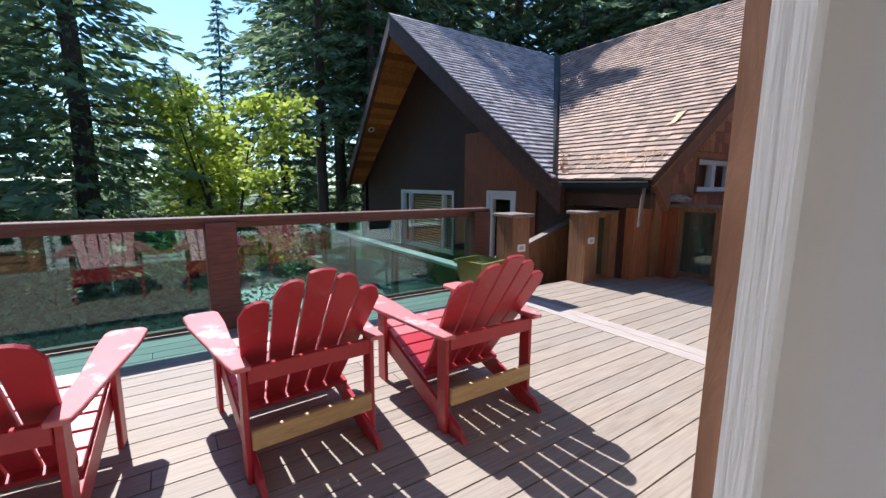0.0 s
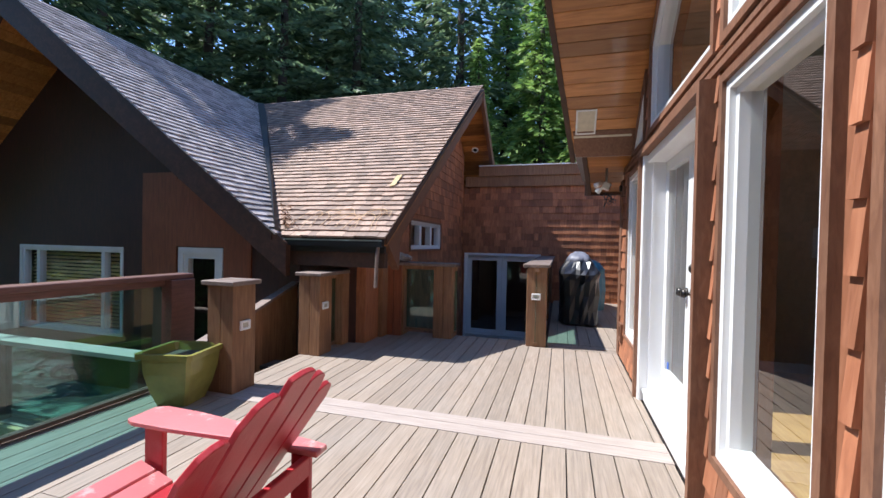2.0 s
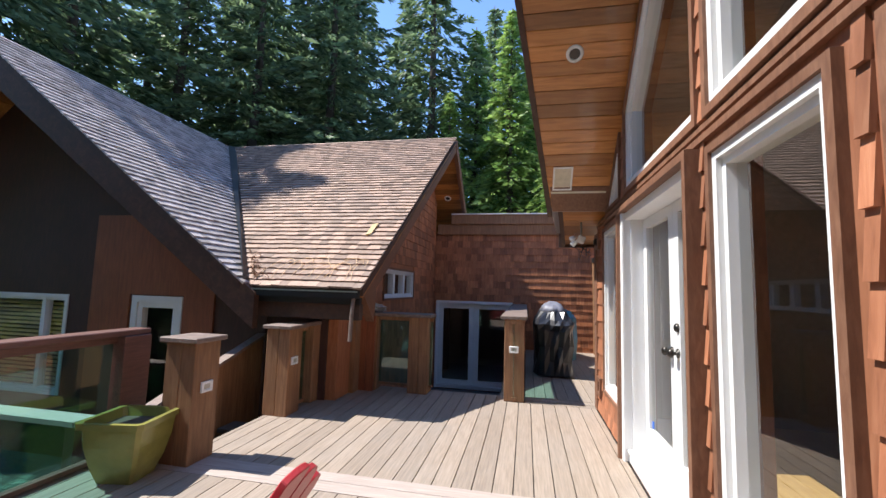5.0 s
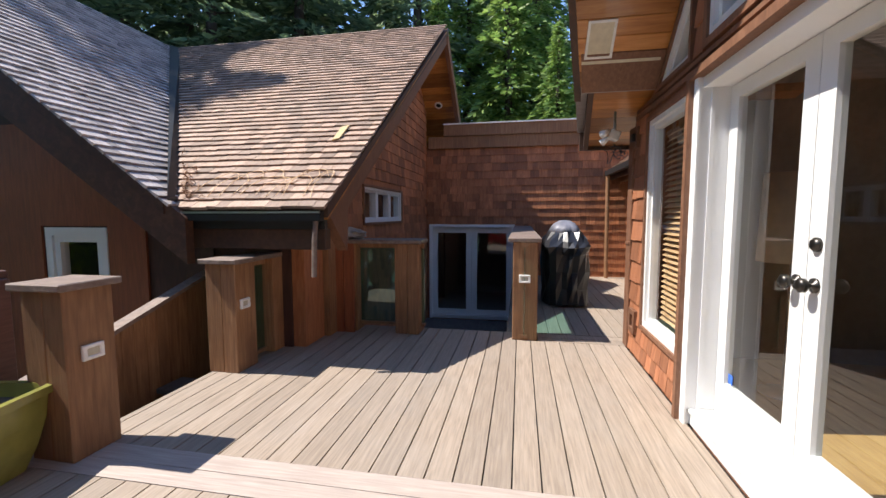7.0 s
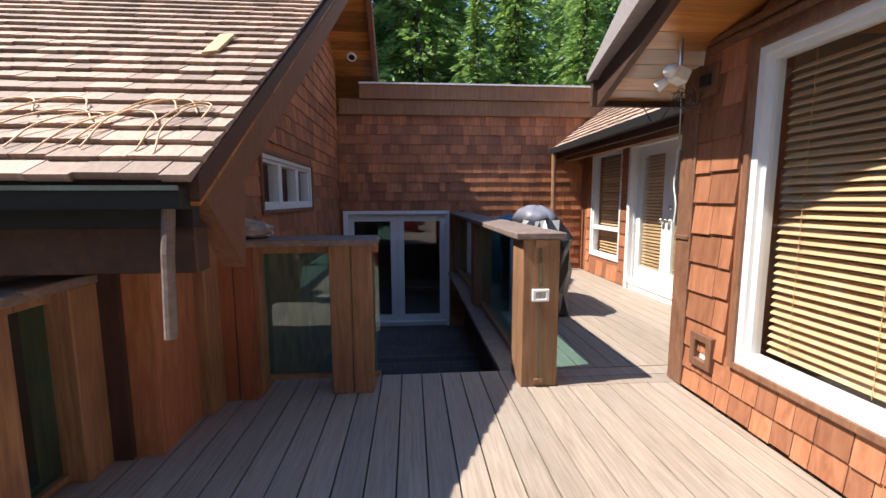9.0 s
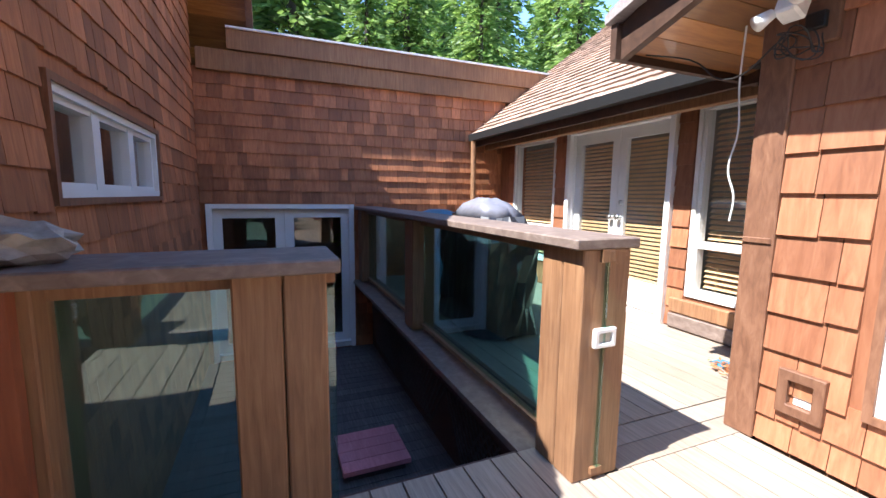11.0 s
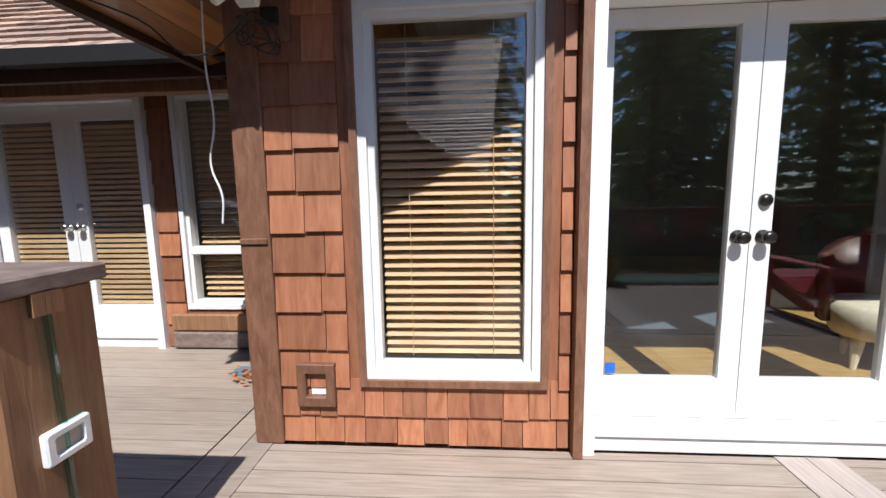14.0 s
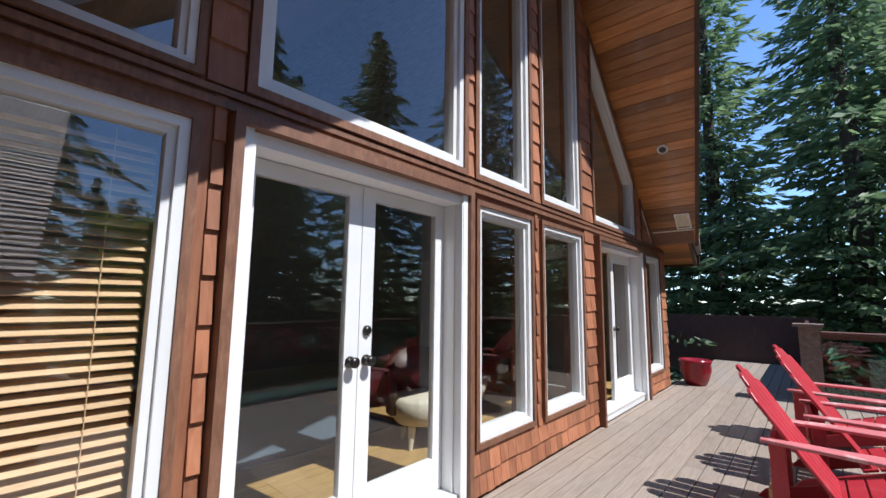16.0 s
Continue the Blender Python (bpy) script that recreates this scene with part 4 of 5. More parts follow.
def rake_board(name, parent, a, b, drop, thick):
    """A bargeboard from a to b, hanging below the roof's edge; thick is an offset outwards."""
    bm = bmesh.new()
    ring = [(*a[:2], a[2] - drop), (*b[:2], b[2] - drop), (*b[:2], b[2] - 0.01), (*a[:2], a[2] - 0.01)]
    slab(bm, ring, [tuple(Vector(p) + Vector(thick)) for p in ring])
    return part(name, bm, M_BEAM, parent, "heavy dark timber rake board")


rake_board("bargeboard", roof3, (5.46, 3.95, 1.305), (PKX, RY, RZ), 0.42, (0.09, 0, 0))
rake_board("bargeboard", roof3, (5.42, 12.1, 1.425), (PKX, RY, RZ), 0.30, (0.09, 0, 0))
# the brown gable's rake runs on down to the deck as a brace
bm = bmesh.new()
b = Vector((RX + 0.13, 2.46, RZ))
ring = [(5.98, 2.68, 0.98), (6.02, 2.68, 1.38), (b.x, b.y, b.z - 0.27), (b.x, b.y, b.z - 0.01), (5.62, 2.68, 1.315)]
slab(bm, ring, [(x, y + 0.10, z) for x, y, z in ring])
part("bargeboard", bm, M_TRIM, roof2, "heavy brown timber rake board")

# gable soffit boards
for nm, par, pts in (("soffit_boards", roof2, (lambda f: (E2X + (RX - E2X) * f, eavy + (tipy - eavy) * f, 3.167, E2Z + (RZ - E2Z) * f - T - 0.005)),),):
    bm = bmesh.new()
    n = 34
    for k in range(n):
        fa, fb = k / n, (k + 0.95) / n
        xa, ya, yw, za = pts(fa)
        xb, yb, _, zb = pts(fb)
        slab(bm, [(xa, ya, za - 0.015), (xb, yb, zb - 0.015), (xb, yw, zb - 0.015), (xa, yw, za - 0.015)], [(xa, ya, za), (xb, yb, zb), (xb, yw, zb), (xa, yw, za)])
    part(nm, bm, m_sof_j, par, "cedar soffit boards")
bm = bmesh.new()
for k in range(22):
    xa, xb = RX + 0.15 + k * 0.13, RX + 0.15 + k * 0.13 + 0.124
    za, zb = (RZ - 0.742 * (x - RX) - T - 0.006 for x in (xa, xb))
    slab(bm, [(xa, 2.5, za - 0.015), (xb, 2.5, zb - 0.015), (xb, 3.4, zb - 0.015), (xa, 3.4, za - 0.015)], [(xa, 2.5, za), (xb, 2.5, zb), (xb, 3.4, zb), (xa, 3.4, za)])
part("soffit_boards", bm, m_sof_j, roof2, "cedar soffit boards of the far slope")
bm = bmesh.new()
ring = [(RX + 0.1, 2.44, RZ - 0.28), (13.2, 2.44, RZ - 0.742 * 3.15 - 0.28), (13.2, 2.44, RZ - 0.742 * 3.15), (RX + 0.1, 2.44, RZ)]
slab(bm, ring, [(x, y + 0.08, z) for x, y, z in ring])
part("bargeboard", bm, M_TRIM, roof2, "brown timber rake board of the far slope")
bm = bmesh.new()
n = 30
for s in (1, -1):
    for k in range(n):
        fa, fb = k / n, (k + 0.95) / n
        ya, yb = RY + s * 3.95 * (1 - fa), RY + s * 3.95 * (1 - fb)
        za, zb = 1.425 + 3.315 * fa - T - 0.005, 1.425 + 3.315 * fb - T - 0.005
        xa, xb = 5.42 + (PKX - 5.42) * fa + 0.09, 5.42 + (PKX - 5.42) * fb + 0.09
        slab(bm, [(xa, ya, za - 0.015), (xb, yb, zb - 0.015), (6.1, yb, zb - 0.015), (6.1, ya, za - 0.015)], [(xa, ya, za), (xb, yb, zb), (6.1, yb, zb), (6.1, ya, za)])
part("soffit_boards", bm, m_sof_j, roof3, "cedar soffit boards")
for x, y, z, rx, ry in ((11.3, 2.85, RZ - 0.742 * (11.3 - RX) - T - 0.022, 0, math.atan(0.742)), (5.5, 10.4, 1.425 + 3.315 * (12.08 - 10.4) / 3.95 - T - 0.02, math.atan(3.315 / 3.95) * -1, 0)):
    spot = thing("recessed_spotlight", "round white recessed spotlight under the gable eave", "spotlight", "soffit spotlights")
    m = Matrix.Translation((x, y, z)) @ Matrix.Rotation(ry, 4, "Y") @ Matrix.Rotation(rx, 4, "X")
    bm = bmesh.new()
    ring_tube(bm, [[m @ Vector((r * math.cos(6.2832 * k / 20), r * math.sin(6.2832 * k / 20), zz)) for k in range(20)] for r, zz in ((0.085, 0.0), (0.08, -0.014), (0.055, -0.014), (0.052, 0.0))], closed=False)
    part("trim_ring", bm, M_PLASTIC, spot, smooth=True)
    bm = bmesh.new()
    lathe(bm, [(0.052, -0.001), (0.052, -0.005), (0.02, -0.007)], 16, m=m)
    part("lamp", bm, M_METAL, spot)

# walls of the wings


def roof2_z(x):
    return E2Z + (RZ - E2Z) * (min(x, 2 * RX - x) - E2X) / (RX - E2X) - T - 0.03


sm = (7.58, 9.43, 1.175, 1.735)
gw = []
for ua, ub in ((6.05, sm[0]), (sm[0], sm[1]), (sm[1], RX), (RX, 11.47)):
    if ua == sm[0]:
        gw.append((ua, ub, [(-1.4, -1.4, sm[2], sm[2]), (sm[3], sm[3], roof2_z(ua), roof2_z(ub))]))
    else:
        gw.append((ua, ub, [(-1.4, -1.4, roof2_z(ua), roof2_z(ub))]))
wall_g2 = strip_wall("wall_north", "shaded cedar-shingled gable wall beside the stairwell", M_SHINGLE_BOUNCE, gw, on_y(3.167, -1), 0.2)
window("window_11", rect(*sm), on_y(3.167, -1), "low white three-light window high in the shingled gable", 0.035, 0.07, mullions=((8.20, 1.25, 8.20, 1.66, 0.11), (8.81, 1.25, 8.81, 1.66, 0.11)))
bm = bmesh.new()
box(bm, 7.3, 10.0, 3.9, 4.0, 0.6, 2.2)
tagged(done("wall_inner", bm, M_ROOM), "dim inner wall behind the small window", "wall", kind="structure")


def roof1_z(y):
    return 1.425 + 3.315 * (3.98 - abs(y - RY)) / 3.95 - T - 0.03


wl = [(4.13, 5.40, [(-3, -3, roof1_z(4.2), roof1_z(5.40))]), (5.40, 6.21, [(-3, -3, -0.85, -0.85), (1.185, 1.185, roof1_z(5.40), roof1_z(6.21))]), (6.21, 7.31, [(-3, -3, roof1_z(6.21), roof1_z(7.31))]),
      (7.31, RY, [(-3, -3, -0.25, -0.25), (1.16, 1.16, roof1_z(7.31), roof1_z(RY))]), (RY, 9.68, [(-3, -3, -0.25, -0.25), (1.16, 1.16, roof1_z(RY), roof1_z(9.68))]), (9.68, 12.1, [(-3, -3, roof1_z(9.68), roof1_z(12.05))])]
wall_g1 = strip_wall("wall_gable", "dark gable wall of the left wing", M_WALL_DARK, wl, on_x(6.0, -1), 0.2)
wp = on_x(6.0, -1)
window("window_12", rect(7.31, 9.68, -0.25, 1.16), wp, "wide white sliding window in the dark gable wall", 0, 0.09, mullions=((7.76, -0.2, 7.76, 1.1, 0.07), (9.25, -0.2, 9.25, 1.1, 0.07)), blind=0.06)
window("window_13", rect(5.40, 6.21, -0.85, 1.185), wp, "white glazed door in the dark gable wall", 0, 0.16)
boxes("red_panel", M_WALL_RED, thing("wall_panel", "red-stained siding panel on the gable wall", "siding", kind="structure"), (5.97, 5.995, 4.9, 5.37, -0.8, 1.8), (5.97, 5.995, 6.24, 6.9, -0.8, 2.3), (5.97, 5.995, 5.37, 6.24, 1.20, 2.2))
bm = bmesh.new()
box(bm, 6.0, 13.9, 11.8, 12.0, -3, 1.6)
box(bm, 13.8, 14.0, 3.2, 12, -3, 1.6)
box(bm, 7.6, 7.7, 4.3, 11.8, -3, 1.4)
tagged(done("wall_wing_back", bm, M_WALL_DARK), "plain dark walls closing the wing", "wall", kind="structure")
# dark sheet in place of the shaded opening under the eave
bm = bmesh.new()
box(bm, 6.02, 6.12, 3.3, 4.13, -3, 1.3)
tagged(done("wall_entry", bm, M_WALL_DARK), "dark sheet put in for the shaded opening under the eave", "wall", kind="structure")
eb = thing("eave_beam", "dark timber eave beam with black gutter and downspout", "beam", kind="structure")
boxes("beam", M_BEAM, eb, (5.62, 5.72, 2.72, 4.2, 1.015, 1.195), bevel=0.005)
boxes("fascia", M_BLACK, eb, (5.57, 5.62, 2.70, 4.2, 1.195, 1.315))
boxes("gutter", M_BLACK, eb, (5.49, 5.57, 2.70, 4.13, 1.265, 1.345), label="black metal gutter")
boxes("gutter_lip", M_CHROME, eb, (5.478, 5.489, 2.70, 4.13, 1.33, 1.347))
bm = bmesh.new()
rod(bm, (5.53, 2.76, 1.28), (5.50, 2.76, 1.10), 0.022)
rod(bm, (5.50, 2.76, 1.10), (5.48, 2.76, 0.80), 0.022)
part("downspout", bm, M_CAP, eb, "short weathered downspout")
# boarded porch front between the side rail and the stair-head rail
pf = thing("porch_front", "red-brown upright boards and corner post under the eave", "panel", kind="structure")
for k in range(4):
    boxes("plank", M_WALL_RED, pf, (6.06 + 0.09 * k, 6.145 + 0.09 * k, 3.30 - 0.02 * k, 3.40, 0, 1.25))
boxes("post", M_POST, pf, (6.44, 6.62, 3.10, 3.30, 0, 1.30), bevel=0.006)
for k in range(2):
    boxes("plank", M_WALL_RED, pf, (6.62, 6.66, 2.9 + 0.12 * k, 3.01 + 0.12 * k, 0, 1.0))

# ---- wing beyond the corner ----
YW = -1.28
fw = []
ops = [(7.25, 8.0, 0.33, 2.09), (8.20, 9.75, 0.0, 2.08), (10.02, 11.05, 0.33, 2.07)]
e = [6.6] + [v for o in ops for v in o[:2]] + [11.47]
for a, b in zip(e, e[1:]):
    o = [q for q in ops if q[0] == a]
    if o:
        bands = [(o[0][3], o[0][3], 2.4, 2.4)] + ([(-0.3, -0.3, o[0][2], o[0][2])] if o[0][2] > 0.05 else [(-0.3, -0.3, -0.02, -0.02)])
    else:
        bands = [(-0.3, -0.3, 2.4, 2.4)]
    fw.append((a, b, bands))
wall_wing = strip_wall("wall_wing", "cedar wall of the low wing with white door and windows", M_SHINGLE, fw, on_y(YW), 0.2)
for k, o in enumerate((ops[0], ops[2])):
    window("window_%d" % (14 + k), rect(*o), on_y(YW), "white-framed window with wooden blind in the low wing", 0.0, 0.07, mullions=((o[0] + 0.05, 0.82, o[1] - 0.05, 0.82, 0.06),), blind=0.05)
french_door("door_4", "white double door with wooden blinds in the low wing", 8.20, 9.75, 2.08, on_y(YW), blind=0.045, recess=0.06, brown=False)
roof4 = thing("roof_4", "pale cedar shake roof of the low wing with black gutter", "roof", kind="structure")
v4 = Vector((0, -2.6, 2.0))
bm = bmesh.new()
pl = [(6.9, -0.72, 2.22), (11.55, -0.72, 2.22), (11.55, -3.9, 2.22 + 3.18 * 2.0 / 2.6), (6.9, -3.9, 2.22 + 3.18 * 2.0 / 2.6)]
slab(bm, [(x, y, z - 0.1) for x, y, z in pl], pl)
part("deck", bm, M_BEAM, roof4)
cells = shingle_cells(-11.6, -6.9, -0.05, 4.0, 0.14, 0.09, 0.2, (), random.Random(5), None, 0.012)
shingles_joined("shakes", roof4, cells, 0.14, M_ROOF, basis((0, -0.72, 2.22), (-1, 0, 0), v4), 0.030, 1.3)
boxes("gutter", M_BLACK, roof4, (6.9, 11.4, -0.72, -0.62, 2.10, 2.20), label="black metal gutter")
boxes("fascia", M_BEAM, roof4, (6.9, 11.4, -0.78, -0.73, 2.02, 2.16))
boxes("beam", M_POST, roof4, (7.1, 11.4, -1.02, -0.92, 1.98, 2.12), label="cedar beam under the eave", bevel=0.004)
bm = bmesh.new()
rod(bm, (11.3, -0.66, 2.12), (11.3, -0.68, 0.0), 0.04, 10)
part("downspout", bm, M_POST, roof4, "cedar-coloured downspout")
bm = bmesh.new()
box(bm, 6.7, 11.47, -4.1, -4.0, -0.3, 4.3)
box(bm, 6.62, 6.72, -4.0, YW, -0.3, 2.4)
box(bm, 11.4, 11.5, -4.0, YW - 0.3, -0.3, 2.4)
tagged(done("wall_wing_inner", bm, M_ROOM), "plain inner walls of the low wing", "wall", kind="structure")

skirt = thing("wall_skirt", "rough weathered logs along the foot of the low wing wall", "skirting", kind="structure")
boxes("log", M_CAP, skirt, (6.75, 8.12, YW + 0.026, YW + 0.075, 0.012, 0.15), bevel=0.012)
boxes("log", M_POST, skirt, (6.75, 8.12, YW + 0.026, YW + 0.07, 0.158, 0.30), bevel=0.012)

# ---- chairs ----
def adirondack(x, y, rz, worn=True):
    """Faces +y: backrest at its rear (-y)."""
    c = thing("adirondack_chair", "red painted wooden adirondack chair with worn arms coloured as if sunlit, facing the railing", "chair", "adirondack chairs")
    # slanted seat boards
    for k in range(6):
        ya = 0.46 - k * 0.092
        za = 0.37 - k * 0.030
        bm = bmesh.new()
        slab(bm, [(-0.27, ya, za), (0.27, ya, za), (0.27, ya - 0.082, za - 0.027), (-0.27, ya - 0.082, za - 0.027)], [(-0.27, ya, za + 0.02), (0.27, ya, za + 0.02), (0.27, ya - 0.082, za - 0.007), (-0.27, ya - 0.082, za - 0.007)])
        part("seat_slat", bm, M_RED_WORN_SUNLIT if k < 2 else M_RED, c, bevel=0.003)
    # stringers that reach the floor behind
    for s in (1, -1):
        bm = bmesh.new()
        xa, xb = s * 0.255, s * 0.28
        ring = [(0.47, 0.23), (0.47, 0.36), (-0.10, 0.175), (-0.42, 0.06), (-0.47, 0.0), (-0.30, 0.0), (-0.12, 0.06)]
        slab(bm, [(xa, p, q) for p, q in ring], [(xb, p, q) for p, q in ring])
        part("side_rail", bm, M_RED, c, bevel=0.003)
        bm = bmesh.new()
        box(bm, *sorted((s * 0.282, s * 0.306)), 0.36, 0.46, 0.0, 0.53)
        part("front_leg", bm, M_RED, c, bevel=0.004)
        bm = bmesh.new()
        box(bm, *sorted((s * 0.282, s * 0.306)), -0.34, -0.26, 0.0, 0.53)
        part("rear_leg", bm, M_RED, c, bevel=0.004)
        # paddle arm
        out = [(0.54, 0.27), (0.545, 0.40), (0.50, 0.43), (0.30, 0.425), (0.05, 0.395), (-0.30, 0.355), (-0.38, 0.34), (-0.38, 0.27), (0.0, 0.275), (0.30, 0.255), (0.50, 0.255)]
        bm = bmesh.new()
        slab(bm, [(s * u, v, 0.53) for v, u in out], [(s * u, v, 0.552) for v, u in out])
        part("arm", bm, M_RED_WORN_SUNLIT, c, "worn paddle arm, colour paled for the sun on it", bevel=0.004)
    bm = bmesh.new()
    box(bm, -0.28, 0.28, -0.345, -0.315, 0.455, 0.53)
    part("back_rail", bm, M_RED, c, bevel=0.004)
    bm = bmesh.new()
    box(bm, -0.28, 0.28, -0.36, -0.335, 0.16, 0.25)
    part("stretcher", bm, M_PALE, c, "bare pine stretcher board", bevel=0.004)
    bm = bmesh.new()
    box(bm, -0.28, 0.28, 0.46, 0.48, 0.23, 0.36)
    part("front_apron", bm, M_RED, c, bevel=0.004)
    # fanned back slats
    d = Vector((0, -0.50, 0.76)).normalized()
    tops = (0.69, 0.785, 0.825, 0.785, 0.69)
    for k in range(5):
        f = k - 2
        b0, b1 = f * 0.099, f * 0.127
        w0, w1 = 0.045, 0.057
        base = Vector((0, -0.03, 0.20))
        L = tops[k] + 0.06
        bm = bmesh.new()
        pts = [(b0 - w0, 0), (b0 + w0, 0)]
        cutl, cutr = (0.09 if f < 0 else 0.02), (0.09 if f > 0 else 0.02)
        if f == 0:
            cutl = cutr = 0.012
        pts += [(b1 + w1, L - cutr), (b1 + w1 * 0.55, L - cutr * 0.3), (b1, L - (0.0 if f == 0 else 0.008)), (b1 - w1 * 0.55, L - cutl * 0.3), (b1 - w1, L - cutl)]
        nrm = Vector((0, d.z, -d.y))
        slab(bm, [base + d * v + Vector((u, 0, 0)) for u, v in pts], [base + d * v + Vector((u, 0, 0)) + nrm * 0.02 for u, v in pts])
        part("back_slat", bm, M_RED, c, bevel=0.003)
    c.matrix_world = pose(x, y, 0, 0, 0, rz)
    return c


chair = adirondack(2.20, 1.95, 0)
copy_thing(chair, pose(1.27, 2.13, 0, 0, 0, 3))
copy_thing(chair, pose(0.18, 2.05, 0, 0, 0, -6))

# ---- planters, barbecue, small things ----
def square_planter(x, y):
    p = thing("planter", "square tapered olive-glazed planter with dry soil beside the rail post", "planter")
    prof = [(0.125, 0.0), (0.165, 0.12), (0.195, 0.26), (0.205, 0.37), (0.205, 0.385), (0.235, 0.39), (0.235, 0.43), (0.20, 0.43), (0.185, 0.36)]

    def sq(r, z):
        c = r * 0.12
        return [(-r + c, -r, z), (r - c, -r, z), (r, -r + c, z), (r, r - c, z), (r - c, r, z), (-r + c, r, z), (-r, r - c, z), (-r, -r + c, z)]
    bm = bmesh.new()
    ring_tube(bm, [sq(r, z) for r, z in prof])
    part("pot", bm, M_PLANTER, p)
    bm = bmesh.new()
    box(bm, -0.175, 0.175, -0.175, 0.175, 0.33, 0.365)
    part("soil", bm, M_SOIL, p)
    p.matrix_world = pose(x, y, 0, 0, 0, 12)


square_planter(3.80, 3.68)
pot = thing("red_pot", "round red-glazed plant pot by the house corner", "pot")
bm = bmesh.new()
lathe(bm, [(0.15, 0), (0.20, 0.1), (0.24, 0.25), (0.235, 0.36), (0.25, 0.38), (0.25, 0.42), (0.22, 0.42), (0.20, 0.34)], 24, (-2.45, 0.33))
part("pot", bm, M_REDPOT, pot, smooth=True)

bq = thing("covered_barbecue", "barbecue under a wrinkled black cover with a lighter grey top", "barbecue")
bm = bmesh.new()
rr = random.Random(11)
rings = []
for z, hx, hy in ((0.03, 0.56, 0.32), (0.25, 0.53, 0.31), (0.5, 0.53, 0.32), (0.75, 0.57, 0.33), (0.86, 0.60, 0.33), (0.93, 0.52, 0.30), (1.06, 0.40, 0.22), (1.17, 0.26, 0.15), (1.22, 0.12, 0.07)):
    ring = []
    for k in range(28):
        a = 6.2832 * k / 28
        cx, cy = math.cos(a), math.sin(a)
        q = max(abs(cx), abs(cy)) ** 0.75
        w = 1 + rr.uniform(-0.05, 0.04) + 0.05 * math.sin(7 * a + z * 11)
        ring.append((8.85 + hx * cx / q * w, 0.42 + hy * cy / q * w, z + rr.uniform(-0.012, 0.012)))
    rings.append(ring)
ring_tube(bm, rings[:7], closed=False)
part("cover_skirt", bm, M_CLOTH, bq, "black vinyl skirt")
bm = bmesh.new()
ring_tube(bm, rings[6:])
part("cover_top", bm, M_CLOTH_GREY, bq, "lighter grey top of the cover", smooth=True)
bq2 = thing("tarp_bundle", "low bundle under a blue tarpaulin by the shingle wall", "tarp")
bm = bmesh.new()
lathe(bm, [(0.42, 0.0), (0.45, 0.4), (0.42, 0.85), (0.30, 1.0), (0.12, 1.06)], 14, (10.5, 0.25))
part("tarp", bm, M_BLUE, bq2)

st = thing("boulder", "rough grey stone lying on the rail cap", "stone")
bm = bmesh.new()
bmesh.ops.create_icosphere(bm, subdivisions=3, radius=1)
for v in bm.verts:
    n = noise.noise(v.co * 2.2) * 0.45 + noise.noise(v.co * 6) * 0.15
    v.co = Vector((v.co.x * 0.10, v.co.y * 0.20, v.co.z * 0.075)) * (1 + n)
    v.co.z = max(v.co.z, -0.05)
    v.co += Vector((6.79, 3.02, 1.095))
part("stone", bm, M_STONE, st)

ob = thing("outlet_box", "recessed outdoor socket in a square timber surround", "socket")
bm = bmesh.new()
frame_ring(bm, rect(6.31, 6.50, 0.21, 0.43), rect(6.355, 6.455, 0.26, 0.38), -0.01, 0.05, on_y(0))
part("surround", bm, M_TRIM, ob, bevel=0.004)
bm = bmesh.new()
box(bm, 6.36, 6.44, 0.0, 0.018, 0.26, 0.35)
part("socket_plate", bm, M_PLASTIC, ob, "white socket plate", bevel=0.003)

mp = thing("junction_box", "dark metal junction box on the shingles under the eave", "box")
boxes("back_plate", M_TRIM, mp, (6.43, 6.585, 0.0, 0.045, 1.93, 2.12), bevel=0.005)
boxes("cover", M_BLACK, mp, (6.47, 6.545, 0.045, 0.075, 1.99, 2.06), bevel=0.004)
lamp = thing("floor_lamp", "floor lamp with a large cream fabric shade behind the glass", "floor lamp")
bm = bmesh.new()
rings = [[(5.62 + r * math.cos(6.2832 * k / 28), -0.80 + r * math.sin(6.2832 * k / 28), z) for k in range(28)] for r, z in ((0.205, 0.98), (0.185, 1.60), (0.18, 1.60), (0.20, 0.985))]
ring_tube(bm, rings, closed=False)
part("shade", bm, M_CREAM, lamp, "cream fabric drum shade", smooth=True)
bm = bmesh.new()
rod(bm, (5.62, -0.80, 0.04), (5.62, -0.80, 1.45), 0.011, 10)
part("pole", bm, M_CHROME, lamp, "slim metal pole", smooth=True)
bm = bmesh.new()
lathe(bm, [(0.15, 0.02), (0.15, 0.035), (0.03, 0.05), (0.012, 0.06)], 24, (5.62, -0.80))
part("base", bm, M_CHROME, lamp, smooth=True)
fl = thing("flood_light", "white twin-head security light with tangled wires under the eave", "light")
m = Matrix.Translation((6.52, 0.22, 2.06))
bm = bmesh.new()
box(bm, -0.045, 0.045, -0.045, 0.05, -0.05, 0.04, m=m @ Matrix.Rotation(0.4, 4, "X"))
part("housing", bm, M_PLASTIC, fl, bevel=0.01)
bm = bmesh.new()
rod(bm, m @ Vector((0, 0, 0.02)), (6.52, 0.22, 2.30), 0.012)
part('stem', bm, M_CHROME, fl)
